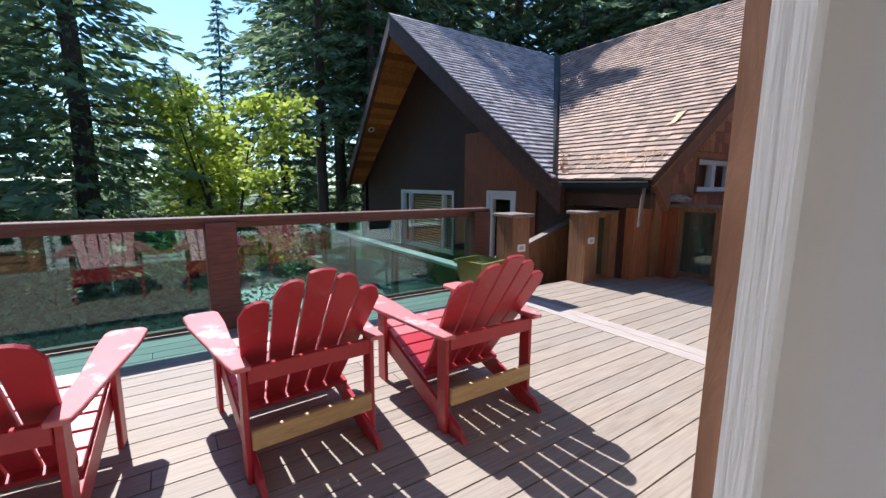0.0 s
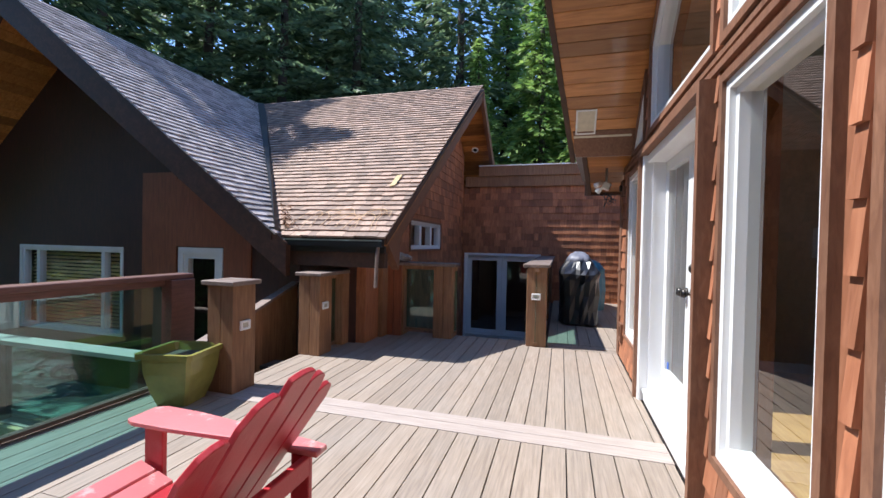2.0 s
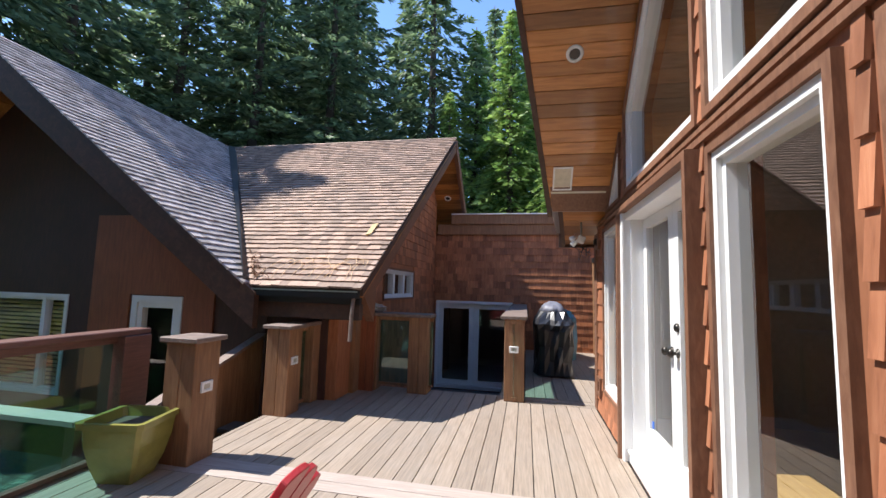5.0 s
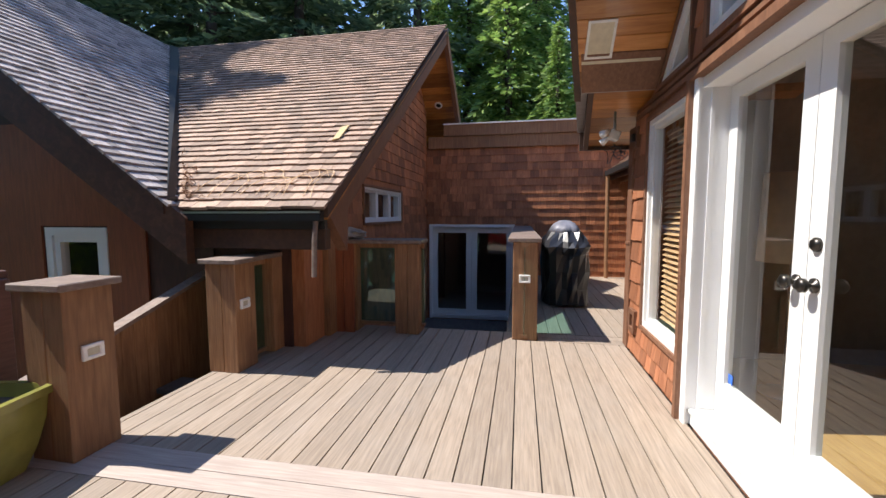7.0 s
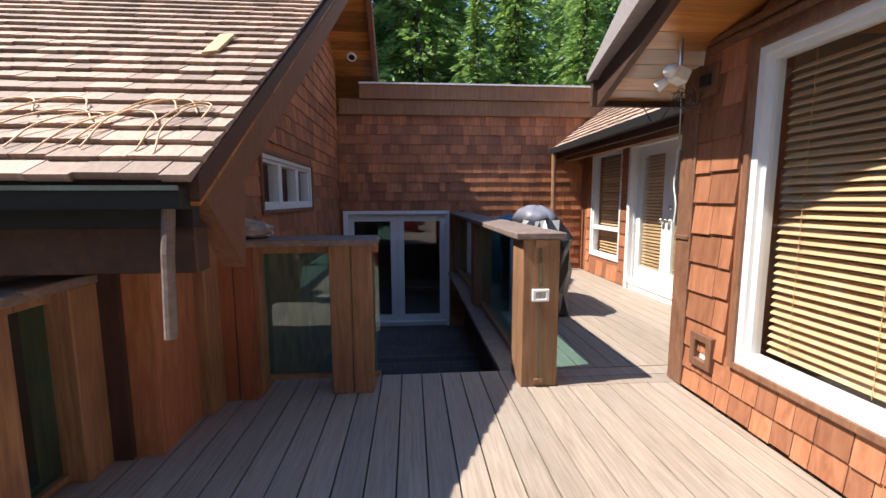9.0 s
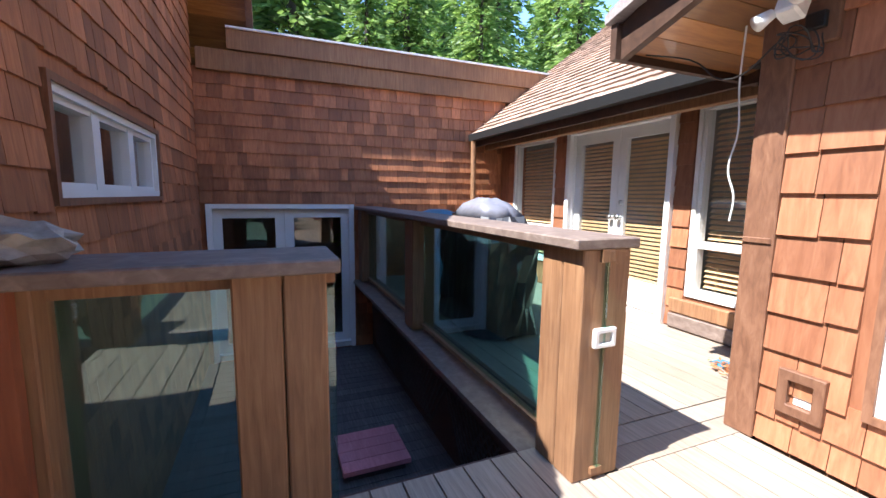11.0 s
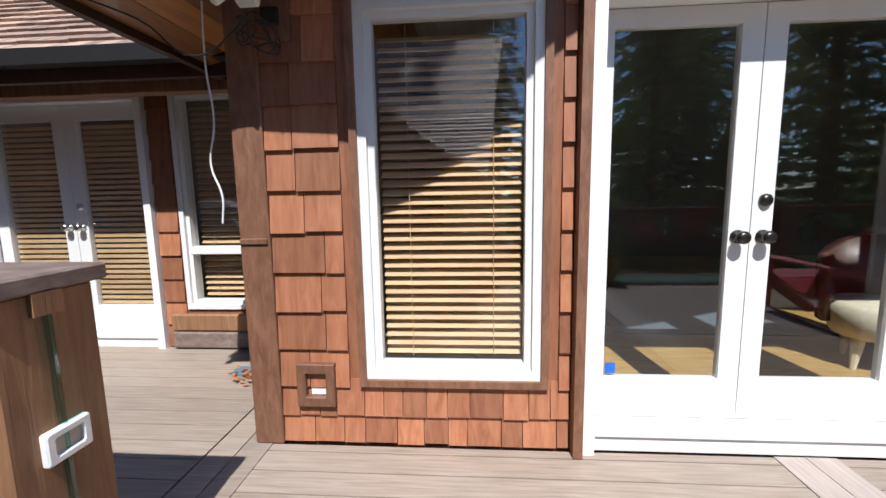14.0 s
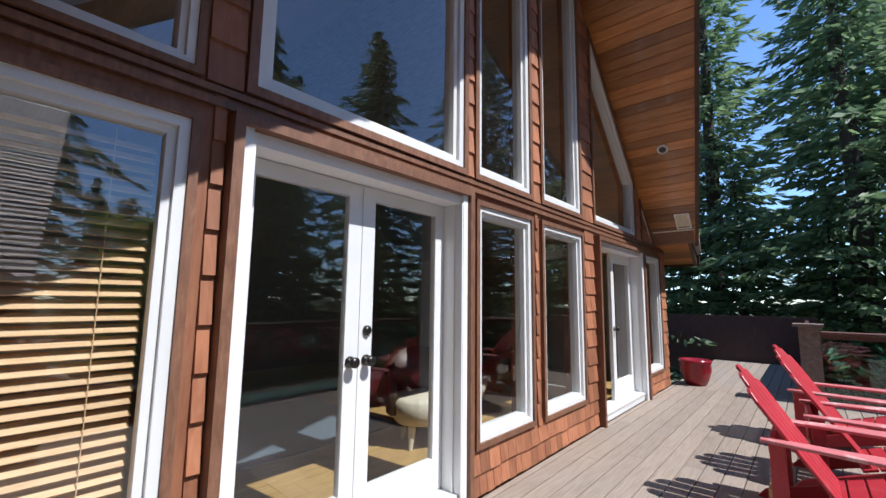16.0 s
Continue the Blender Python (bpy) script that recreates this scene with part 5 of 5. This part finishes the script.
for dx, dy, dz in ((0.08, 0.10, -0.02), (-0.09, 0.13, 0.03)):
    bm = bmesh.new()
    rod(bm, m @ Vector((0, 0, 0)), m @ Vector((dx * 0.6, dy * 0.5, dz)), 0.009)
    part("arm", bm, M_CHROME, fl)
    bm = bmesh.new()
    rod(bm, m @ Vector((dx * 0.6, dy * 0.5, dz)), m @ Vector((dx, dy, dz - 0.04)), 0.022, 12, 0.036)
    part("lamp_head", bm, M_PLASTIC, fl, smooth=True)


def cable(name, label, pts, r, mat):
    cu = bpy.data.curves.new(name, "CURVE")
    cu.dimensions, cu.bevel_depth, cu.resolution_u = "3D", r, 6
    sp = cu.splines.new("BEZIER")
    sp.bezier_points.add(len(pts) - 1)
    for p, q in zip(sp.bezier_points, pts):
        p.co, p.handle_left_type, p.handle_right_type = q, "AUTO", "AUTO"
    cu.materials.append(mat)
    return tagged(new(name, cu), label, "cable")


cable("white_cable", "white flex hanging loose from the eave", [(6.86, -0.02, 2.14), (6.88, -0.04, 1.85), (6.85, -0.02, 1.6), (6.89, -0.03, 1.4), (6.84, -0.02, 1.25), (6.85, -0.02, 1.12)], 0.005, M_PLASTIC)
cable("black_cable", "black wires drooping below the eave", [(6.55, 0.20, 1.95), (6.75, 0.22, 1.82), (7.0, 0.2, 1.98), (7.2, 0.3, 2.05)], 0.004, M_BLACK)
for k in range(4):
    cable("black_cable", "tangled black wire by the security light", [(6.52 + RNG.uniform(-.09, .09), 0.18 + RNG.uniform(-.07, .07), 1.92 + RNG.uniform(-.09, .06)) for _ in range(6)], 0.003, M_BLACK)

lit = thing("leaf_litter", "small heap of dry orange leaves and a teal rag by the corner post", "litter", kind="stuff")
rr = random.Random(31)
bm = bmesh.new()
for k in range(110):
    x, y, z = 7.12 + rr.gauss(0, 0.10), -0.72 + rr.gauss(0, 0.07), 0.004 + rr.uniform(0, 0.022)
    a, L = rr.uniform(0, 6.28), rr.uniform(0.02, 0.045)
    u, w = Vector((math.cos(a), math.sin(a), rr.uniform(-0.3, 0.3))) * L, Vector((-math.sin(a), math.cos(a), rr.uniform(-0.2, 0.2))) * L * 0.35
    c = Vector((x, y, z + 0.01))
    bm.faces.new([bm.verts.new(c + q) for q in (-u, w, u, -w)])
part("leaf_heap", bm, plain("dry_leaves", (0.36, 0.13, 0.05), 0.8, 0, 0.5, 60), lit)
bm = bmesh.new()
slab(bm, [(7.16, -0.86, 0.003), (7.34, -0.84, 0.003), (7.36, -0.74, 0.003), (7.2, -0.72, 0.003)], [(7.17, -0.85, 0.02), (7.33, -0.83, 0.028), (7.35, -0.75, 0.014), (7.21, -0.73, 0.024)])
part("rag", bm, M_BLUE, lit)

# loose things on the brown roof
ROOF_K = (RZ - E2Z) / (RX - E2X)


def on_roof2(x, y, lift=0.035):
    return Vector((x, y, E2Z + ROOF_K * (x - E2X) + lift))


ls = thing("loose_shingle", "pale split shingle lying loose on the shake roof", "shingle")
bm = bmesh.new()
q = [on_roof2(6.43, 3.02), on_roof2(6.46, 2.95), on_roof2(6.70, 2.94), on_roof2(6.68, 3.02)]
slab(bm, q, [p + Vector((-0.008, 0, 0.014)) for p in q])
part("board", bm, M_PALE, ls)
rr = random.Random(77)
for k in range(11):
    y = 4.02 - k * 0.118 + rr.uniform(-0.05, 0.05)
    x = 5.60 + rr.uniform(0.0, 0.06)
    dy, dx = rr.uniform(-0.32, -0.10), rr.uniform(0.16, 0.34)
    y2 = max(2.78, y + dy)
    cable("dry_twig", "thin pale dry vine stem lying on the roof edge", [on_roof2(x, y), on_roof2(x + dx * 0.6, (y + y2) / 2 + 0.06, 0.055), on_roof2(x + dx, y2, 0.05), on_roof2(x + dx * 0.7, max(2.76, y2 - 0.09), 0.045)], 0.0035, M_BLIND)
deb = thing("needle_litter", "brown needles and twigs caught in the roof valley", "litter", kind="stuff")
bm = bmesh.new()
for k in range(110):
    f = min(1, abs(rr.gauss(0, 0.07)))
    c = on_roof2(5.60 + (RX - 5.60) * f, 4.13 + (RY - 4.13) * f - abs(rr.gauss(0, 0.07)) - 0.05, 0.045 + rr.uniform(0, 0.02))
    a = rr.uniform(0, 6.28)
    u, w = Vector((math.cos(a), math.sin(a), rr.uniform(0, 0.7))) * rr.uniform(0.03, 0.07), Vector((-math.sin(a), math.cos(a), 0.2)) * 0.006
    bm.faces.new([bm.verts.new(c + p) for p in (-u, w, u, -w)])
part("needles", bm, M_BARK_DRY, deb)

# ---- ground and trees ----
bm = bmesh.new()
n = 60
grid = {}
for i in range(n + 1):
    for j in range(n + 1):
        a, b = (i / n * 2 - 1), (j / n * 2 - 1)
        x, y = 4 + 400 * a * abs(a) ** 1.2, 4 + 400 * b * abs(b) ** 1.2
        near = min(1, max(0, (math.hypot(x - 4, y - 4) - 14) / 40))
        grid[i, j] = bm.verts.new((x, y, -2.6 + near * noise.noise(Vector((x * 0.02, y * 0.02, 0))) * 2.5))
for i in range(n):
    for j in range(n):
        bm.faces.new([grid[i, j], grid[i + 1, j], grid[i + 1, j + 1], grid[i, j + 1]])
tagged(done("ground", bm, M_GROUND, smooth=True), "shaded forest floor round the house", "ground", kind="structure")
bm = bmesh.new()
box(bm, -2.2, 4.4, 8.6, 19.0, -2.62, -2.5)
tagged(done("road", bm, M_GRAVEL), "pale gravel drive below the deck", "drive", kind="structure")


def blade_tree(seed, H, R, zlow, whorl, sprigs, droop, lift, size, spread):
    """Foliage of a conifer: drooping boughs set with narrow sprays."""
    rg = np.random.default_rng(seed)
    vs, fs = [], []
    z = zlow
    while z < H - 0.2:
        f = (z - zlow) / (H - zlow)
        Lb = R * (1 - f) ** 0.85 * (0.75 + 0.35 * min(1, f * 6)) + 0.25
        nb = int(5 + 3 * (1 - f))
        a0 = rg.uniform(0, 6.28)
        for k in range(nb):
            a = a0 + 6.2832 * k / nb + rg.uniform(-0.35, 0.35)
            Lk = Lb * rg.uniform(0.35, 1.25)
            dirn = np.array((math.cos(a), math.sin(a), 0.0))
            side = np.array((-dirn[1], dirn[0], 0.0))
            m = max(4, int(sprigs * Lk / R))
            for j in range(m):
                t = (j + rg.uniform(0.2, 1.0)) / m
                r = Lk * (0.12 + 0.88 * t)
                zz = z + lift * Lk * t - droop * Lk * t * t + rg.uniform(-0.08, 0.08)
                for s in (-1, 1):
                    wd = spread * (1.15 - t) * Lk * 0.30 * rg.uniform(0.3, 1.0)
                    p = dirn * r + side * s * wd + np.array((0, 0, zz))
                    L = size * rg.uniform(0.7, 1.4)
                    ax = dirn * 0.75 + side * s * rg.uniform(0.2, 0.9) + np.array((0, 0, rg.uniform(-0.65, 0.05)))
                    ax /= np.linalg.norm(ax)
                    wv = np.cross(ax, rg.normal(size=3))
                    wv /= np.linalg.norm(wv) + 1e-6
                    w = L * rg.uniform(0.10, 0.19)
                    n0 = len(vs)
                    vs += [p - ax * L * 0.5, p + wv * w, p + ax * L * 0.6, p - wv * w]
                    fs.append((n0, n0 + 1, n0 + 2, n0 + 3))
        z += whorl * (1.15 - 0.5 * f)
    return [tuple(v) for v in vs], fs


def conifer(name, label, seed, H, R, zlow, mat, whorl=0.42, sprigs=16, droop=0.35, lift=0.12, size=0.5, spread=1.0):
    t = thing(name, label, "tree", "conifers round the house")
    bm = bmesh.new()
    rings = []
    for k in range(9):
        z = H * k / 8
        r = 0.02 + R * 0.075 * (1 - k / 8) ** 0.8 + (0.08 if k == 0 else 0)
        ox, oy = 0.05 * math.sin(k * 1.3 + seed), 0.05 * math.cos(k * 1.7 + seed)
        rings.append([(ox + r * math.cos(6.2832 * j / 10), oy + r * math.sin(6.2832 * j / 10), z) for j in range(10)])
    ring_tube(bm, rings)
    part("trunk", bm, M_BARK, t, smooth=True)
    rg = random.Random(seed)
    bm = bmesh.new()
    z = zlow
    while z < H * 0.9:
        a = rg.uniform(0, 6.28)
        L = R * 0.7 * (1 - z / H)
        rod(bm, (0, 0, z), (L * math.cos(a), L * math.sin(a), z - 0.12 * L), 0.05 * (1 - z / H) + 0.012, 5, 0.008)
        z += whorl * 0.8
    tagged(part("limb_work", bm, M_BARK, t), kind="stuff")
    vs, fs = blade_tree(seed, H, R, zlow, whorl, sprigs, droop, lift, size, spread)
    me = bpy.data.meshes.new("crown")
    me.from_pydata(vs, [], fs)
    me.materials.append(mat)
    o = tagged(new("crown", me), kind="stuff")
    o.parent = t
    return t


def broadleaf(name, label, seed, H, R, mat, leaf=0.18, count=9000):
    t = thing(name, label, "tree")
    rg = random.Random(seed)
    bm = bmesh.new()
    tips = []
    for s in range(5):
        a = rg.uniform(0, 6.28)
        p0 = Vector((rg.uniform(-.2, .2), rg.uniform(-.2, .2), 0))
        p1 = p0 + Vector((0.25 * R * math.cos(a), 0.25 * R * math.sin(a), H * 0.45))
        p2 = p0 + Vector((0.6 * R * math.cos(a), 0.6 * R * math.sin(a), H * rg.uniform(0.75, 0.95)))
        rod(bm, p0, p1, 0.06, 7, 0.04)
        rod(bm, p1, p2, 0.04, 6, 0.012)
        for j in range(12):
            q = p1.lerp(p2, rg.uniform(0, 1)) if j % 3 else p0.lerp(p1, rg.uniform(0.5, 1))
            e = q + Vector((rg.uniform(-1, 1), rg.uniform(-1, 1), rg.uniform(-0.1, 0.7))) * R * 0.5
            rod(bm, q, e, 0.014, 5, 0.004)
            tips.append((q, e))
    tagged(part("limb_work", bm, M_BARK, t), kind="stuff")
    vs, fs = [], []
    for k in range(count):
        q, e = tips[k % len(tips)]
        c = q.lerp(e, rg.uniform(0.25, 1.1)) + Vector((rg.gauss(0, .16), rg.gauss(0, .16), rg.gauss(0, .14)))
        u = Vector((rg.gauss(0, 1), rg.gauss(0, 1), rg.gauss(0, 0.6))).normalized()
        w = u.cross(Vector((rg.gauss(0, 1), rg.gauss(0, 1), rg.gauss(0, 1)))).normalized()
        L = leaf * rg.uniform(0.6, 1.2)
        n0 = len(vs)
        vs += [tuple(c - u * L * 0.5), tuple(c + w * L * 0.3), tuple(c + u * L * 0.5), tuple(c - w * L * 0.3)]
        fs.append((n0, n0 + 1, n0 + 2, n0 + 3))
    me = bpy.data.meshes.new("leaves")
    me.from_pydata(vs, [], fs)
    me.materials.append(mat)
    o = tagged(new("leaves", me), kind="stuff")
    o.parent = t
    return t


GZ = -2.6
fir = conifer("fir_tree", "tall dark fir with drooping ragged boughs", 1, 22, 3.9, 3.0, M_FIR, 0.55, 44, 0.32, 0.10, 0.40)
fir.matrix_world = pose(17.5, 9.5, GZ)
fir_b = conifer("fir_tree", "tall dark fir with bare lower trunk and gaps between boughs", 2, 25, 3.6, 8.0, M_FIR, 0.85, 46, 0.30, 0.05, 0.42)
fir_b.matrix_world = pose(20, 5.5, GZ)
cedar = conifer("cedar_tree", "bright green cedar with dense hanging sprays", 3, 16, 2.8, 0.6, M_CEDAR, 0.30, 48, 0.55, 0.12, 0.28, 1.4)
cedar.matrix_world = pose(18.0, 1.6, GZ)
spruce = conifer("spruce_tree", "blue-green spruce with layered feathery boughs", 4, 15, 3.4, 0.8, M_BLUEFIR, 0.38, 46, 0.22, 0.16, 0.30)
spruce.matrix_world = pose(-0.7, 13.0, GZ)
for src, spots in ((fir, ((15.5, 15.5, 1.05), (21, 13, 1.1), (24, 8, 1.0), (13.5, 19, 1.0), (9.5, 20, 0.95), (18, 20, 1.1), (6.0, 22, 0.9), (26, 3, 1.0), (23, 17, 1.15), (-8, 24, 0.9), (1.5, 29, 0.5), (-16, 16, 1.0), (28, -6, 1.0), (-14, -2, 0.8))),
                   (fir_b, ((16.5, 12.5, 1.0), (22, 10.5, 1.1), (19.5, 16, 1.0), (12.0, 16.5, 0.95), (25, 13, 1.1), (24, 0, 0.9), (7.6, 18.5, 1.0), (3.9, 26, 0.55), (7.0, 13.6, 0.78), (5.6, 14.8, 0.75), (8.8, 14.6, 0.8), (-4.5, 22, 0.9), (-11, 19, 0.9))),
                   (cedar, ((20.5, -2.0, 0.9), (17.0, -4.2, 0.8), (21.5, 3.5, 1.1), (19, -8, 0.9), (23, -5, 1.0), (17.0, 4.0, 0.75), (24.5, -11, 1.0), (17.2, -1.4, 0.82), (15.4, -2.9, 0.66), (15.6, -6.2, 0.75), (16.0, 0.0, 0.62), (19.8, 0.6, 1.0), (20, -5, 1.0))),
                   (spruce, ((-6.0, 12.5, 1.1), (1.6, 19.5, 0.55), (-9.5, 3.0, 1.15), (-12, -0.5, 1.25), (-10.5, 6.5, 1.05), (-9, -3.5, 1.1), (-14.5, 4.5, 1.4), (-3.5, 18, 1.1), (-11, 10, 1.2), (-9.8, 0.4, 0.55), (-8.8, 2.4, 0.45)))):
    for k, (x, y, sc) in enumerate(spots):
        c = copy_thing(src, pose(x, y, GZ, 0, 0, (k * 77) % 360))
        c.scale = (sc, sc, sc)
for k in range(30):
    a = radians(-75 + k * 11)
    r = 38 + (k * 7) % 12
    src = (fir, spruce, cedar)[k % 3]
    c = copy_thing(src, pose(4 + r * math.sin(a), 2 + r * math.cos(a), GZ, 0, 0, k * 50))
    q = (0.52, 0.72, 0.68)[k % 3] * (1 + 0.15 * math.sin(k * 2.4))
    c.scale = (q * 1.35, q * 1.35, q)
for k in range(24):
    a = radians(-58 + k * 5.2)
    r = 23 + (k * 5) % 9
    c = copy_thing((spruce, cedar)[k % 4 == 3], pose(2 + r * math.sin(a), 2 + r * math.cos(a), GZ, 0, 0, k * 70))
    q = 0.5 + 0.09 * math.sin(k * 1.9)
    c.scale = (q * 1.25, q * 1.25, q)
alder = broadleaf("alder_tree", "young yellow-green alder in full sun below the deck", 5, 6.8, 2.4, M_LEAF)
alder.matrix_world = pose(2.2, 12.6, GZ)
bush = broadleaf("shrub", "low dark green shrub below the deck", 6, 1.8, 1.5, foliage("shrub_leaves", (0.08, 0.15, 0.07), (0.28, 0.38, 0.19), 0.4), 0.15, 3400)
bush.matrix_world = pose(-1.5, 8.5, GZ)
for x, y, sc in ((0.5, 7.5, 1.0), (1.8, 9.2, 0.9), (-3.4, 7.8, 1.2), (-0.2, 10.5, 1.1), (-3.0, 10.0, 1.2), (3.0, 19, 1.3), (1.0, 19.5, 1.4), (5.0, 14.5, 1.1)):
    c = copy_thing(bush, pose(x, y, GZ, 0, 0, x * 90))
    c.scale = (sc, sc, sc)

# lower terrace beyond the glass
lt = thing("floor_lower_terrace", "lower board terrace in dappled light beside the left wing", "terrace", kind="structure")
for k in range(9):
    boxes("board", M_DECK, lt, (4.62 + k * 0.15, 4.62 + k * 0.15 + 0.144, 4.7, 13.5, -1.08, -1.05))
boxes("rim_joist", M_PALE, lt, (4.55, 4.615, 4.7, 13.5, -1.30, -1.06), label="pale rim joist")
lr = thing("lower_railing", "lower terrace railing with a wide pale cap and glass", "railing")
boxes("top_rail", M_BAND, lr, (4.58, 4.82, 5.2, 13.5, -0.05, 0.0), label="wide pale cap")
for y in (5.3, 7.6, 9.9, 12.2):
    boxes("post", M_RAILCAP, lr, (4.64, 4.76, y - 0.06, y + 0.06, -1.05, -0.05))
for y in (5.36, 7.66, 9.96):
    boxes("glass_panel", M_TINT, lr, (4.695, 4.705, y, y + 2.18, -0.98, -0.10))
for y in (6.0, 9.0, 12.0):
    boxes("support", M_RAILCAP, lt, (4.7, 4.84, y, y + 0.14, -2.7, -1.3))

# ---- shingles on the near walls ----
W1 = wedge_mesh(M_SHINGLE)
W2 = wedge_mesh(M_SHINGLE_BOUNCE)
holes = [(-r[1] - 0.05, -r[0] + 0.05, r[2] - 0.03, r[3] + 0.05) for r in LOW.values()]
cells = shingle_cells(-6.59, 2.1, 0.012, 0.29, 0.146, 0.085, 0.17, holes, random.Random(20))
shingles_as_parts(wall_main, cells, 0.146, W1, basis((0, 0.0, 0), (-1, 0, 0), (0, 0, 1)))
cells = shingle_cells(-6.59, 2.1, 0.304, 2.2, 0.193, 0.13, 0.26, holes, random.Random(21))
shingles_as_parts(wall_main, cells, 0.193, W1, basis((0, 0.0, 0), (-1, 0, 0), (0, 0, 1)))
holes = [(-v[1] - 0.005, -v[0] + 0.005, UP0, 9) for v in UP.values()] + [(-5.99, -5.27, UP0, 9)]
cells = shingle_cells(-6.1, 1.7, 2.29, 5.7, 0.193, 0.13, 0.26, holes, random.Random(22), lambda v: (-(XC + (soffit_z(XC) - v - 0.1) / PITCH), -(XC - (soffit_z(XC) - v - 0.1) / PITCH)))
shingles_as_parts(wall_main, cells, 0.193, W1, basis((0, 0.0, 0), (-1, 0, 0), (0, 0, 1)))
cells = shingle_cells(-3.15, 1.25, -1.05, 2.78, 0.166, 0.09, 0.19, [(-3.12, -1.17, -2, 1.12)], random.Random(23))
near, rest = [c for c in cells if c[1] > 1.0], [c for c in cells if c[1] <= 1.0]
shingles_as_parts(wall_far, near[:330], 0.166, W2, basis((XF, 0, 0), (0, -1, 0), (0, 0, 1)))
shingles_joined("shingles", wall_far, rest + near[330:], 0.166, M_SHINGLE_BOUNCE_J, basis((XF, 0, 0), (0, -1, 0), (0, 0, 1)))
cells = shingle_cells(6.7, 11.45, -1.0, 4.6, 0.166, 0.11, 0.22, [(sm[0], sm[1], sm[2], sm[3])], random.Random(24), lambda v: (max(6.7, E2X + (v + 0.2 - E2Z) / (RZ - E2Z) * (RX - E2X)), 11.45))
shingles_joined("shingles", wall_g2, cells, 0.166, M_SHINGLE_BOUNCE_J, basis((0, 3.167, 0), (1, 0, 0), (0, 0, 1)))
holes = [(-o[1] - 0.01, -o[0] + 0.01, o[2] - 0.03, o[3] + 0.02) for o in ops]
cells = shingle_cells(-11.2, -6.72, 0.012, 2.3, 0.193, 0.13, 0.26, holes, random.Random(25))
shingles_as_parts(wall_wing, cells, 0.193, W1, basis((0, YW, 0), (-1, 0, 0), (0, 0, 1)))
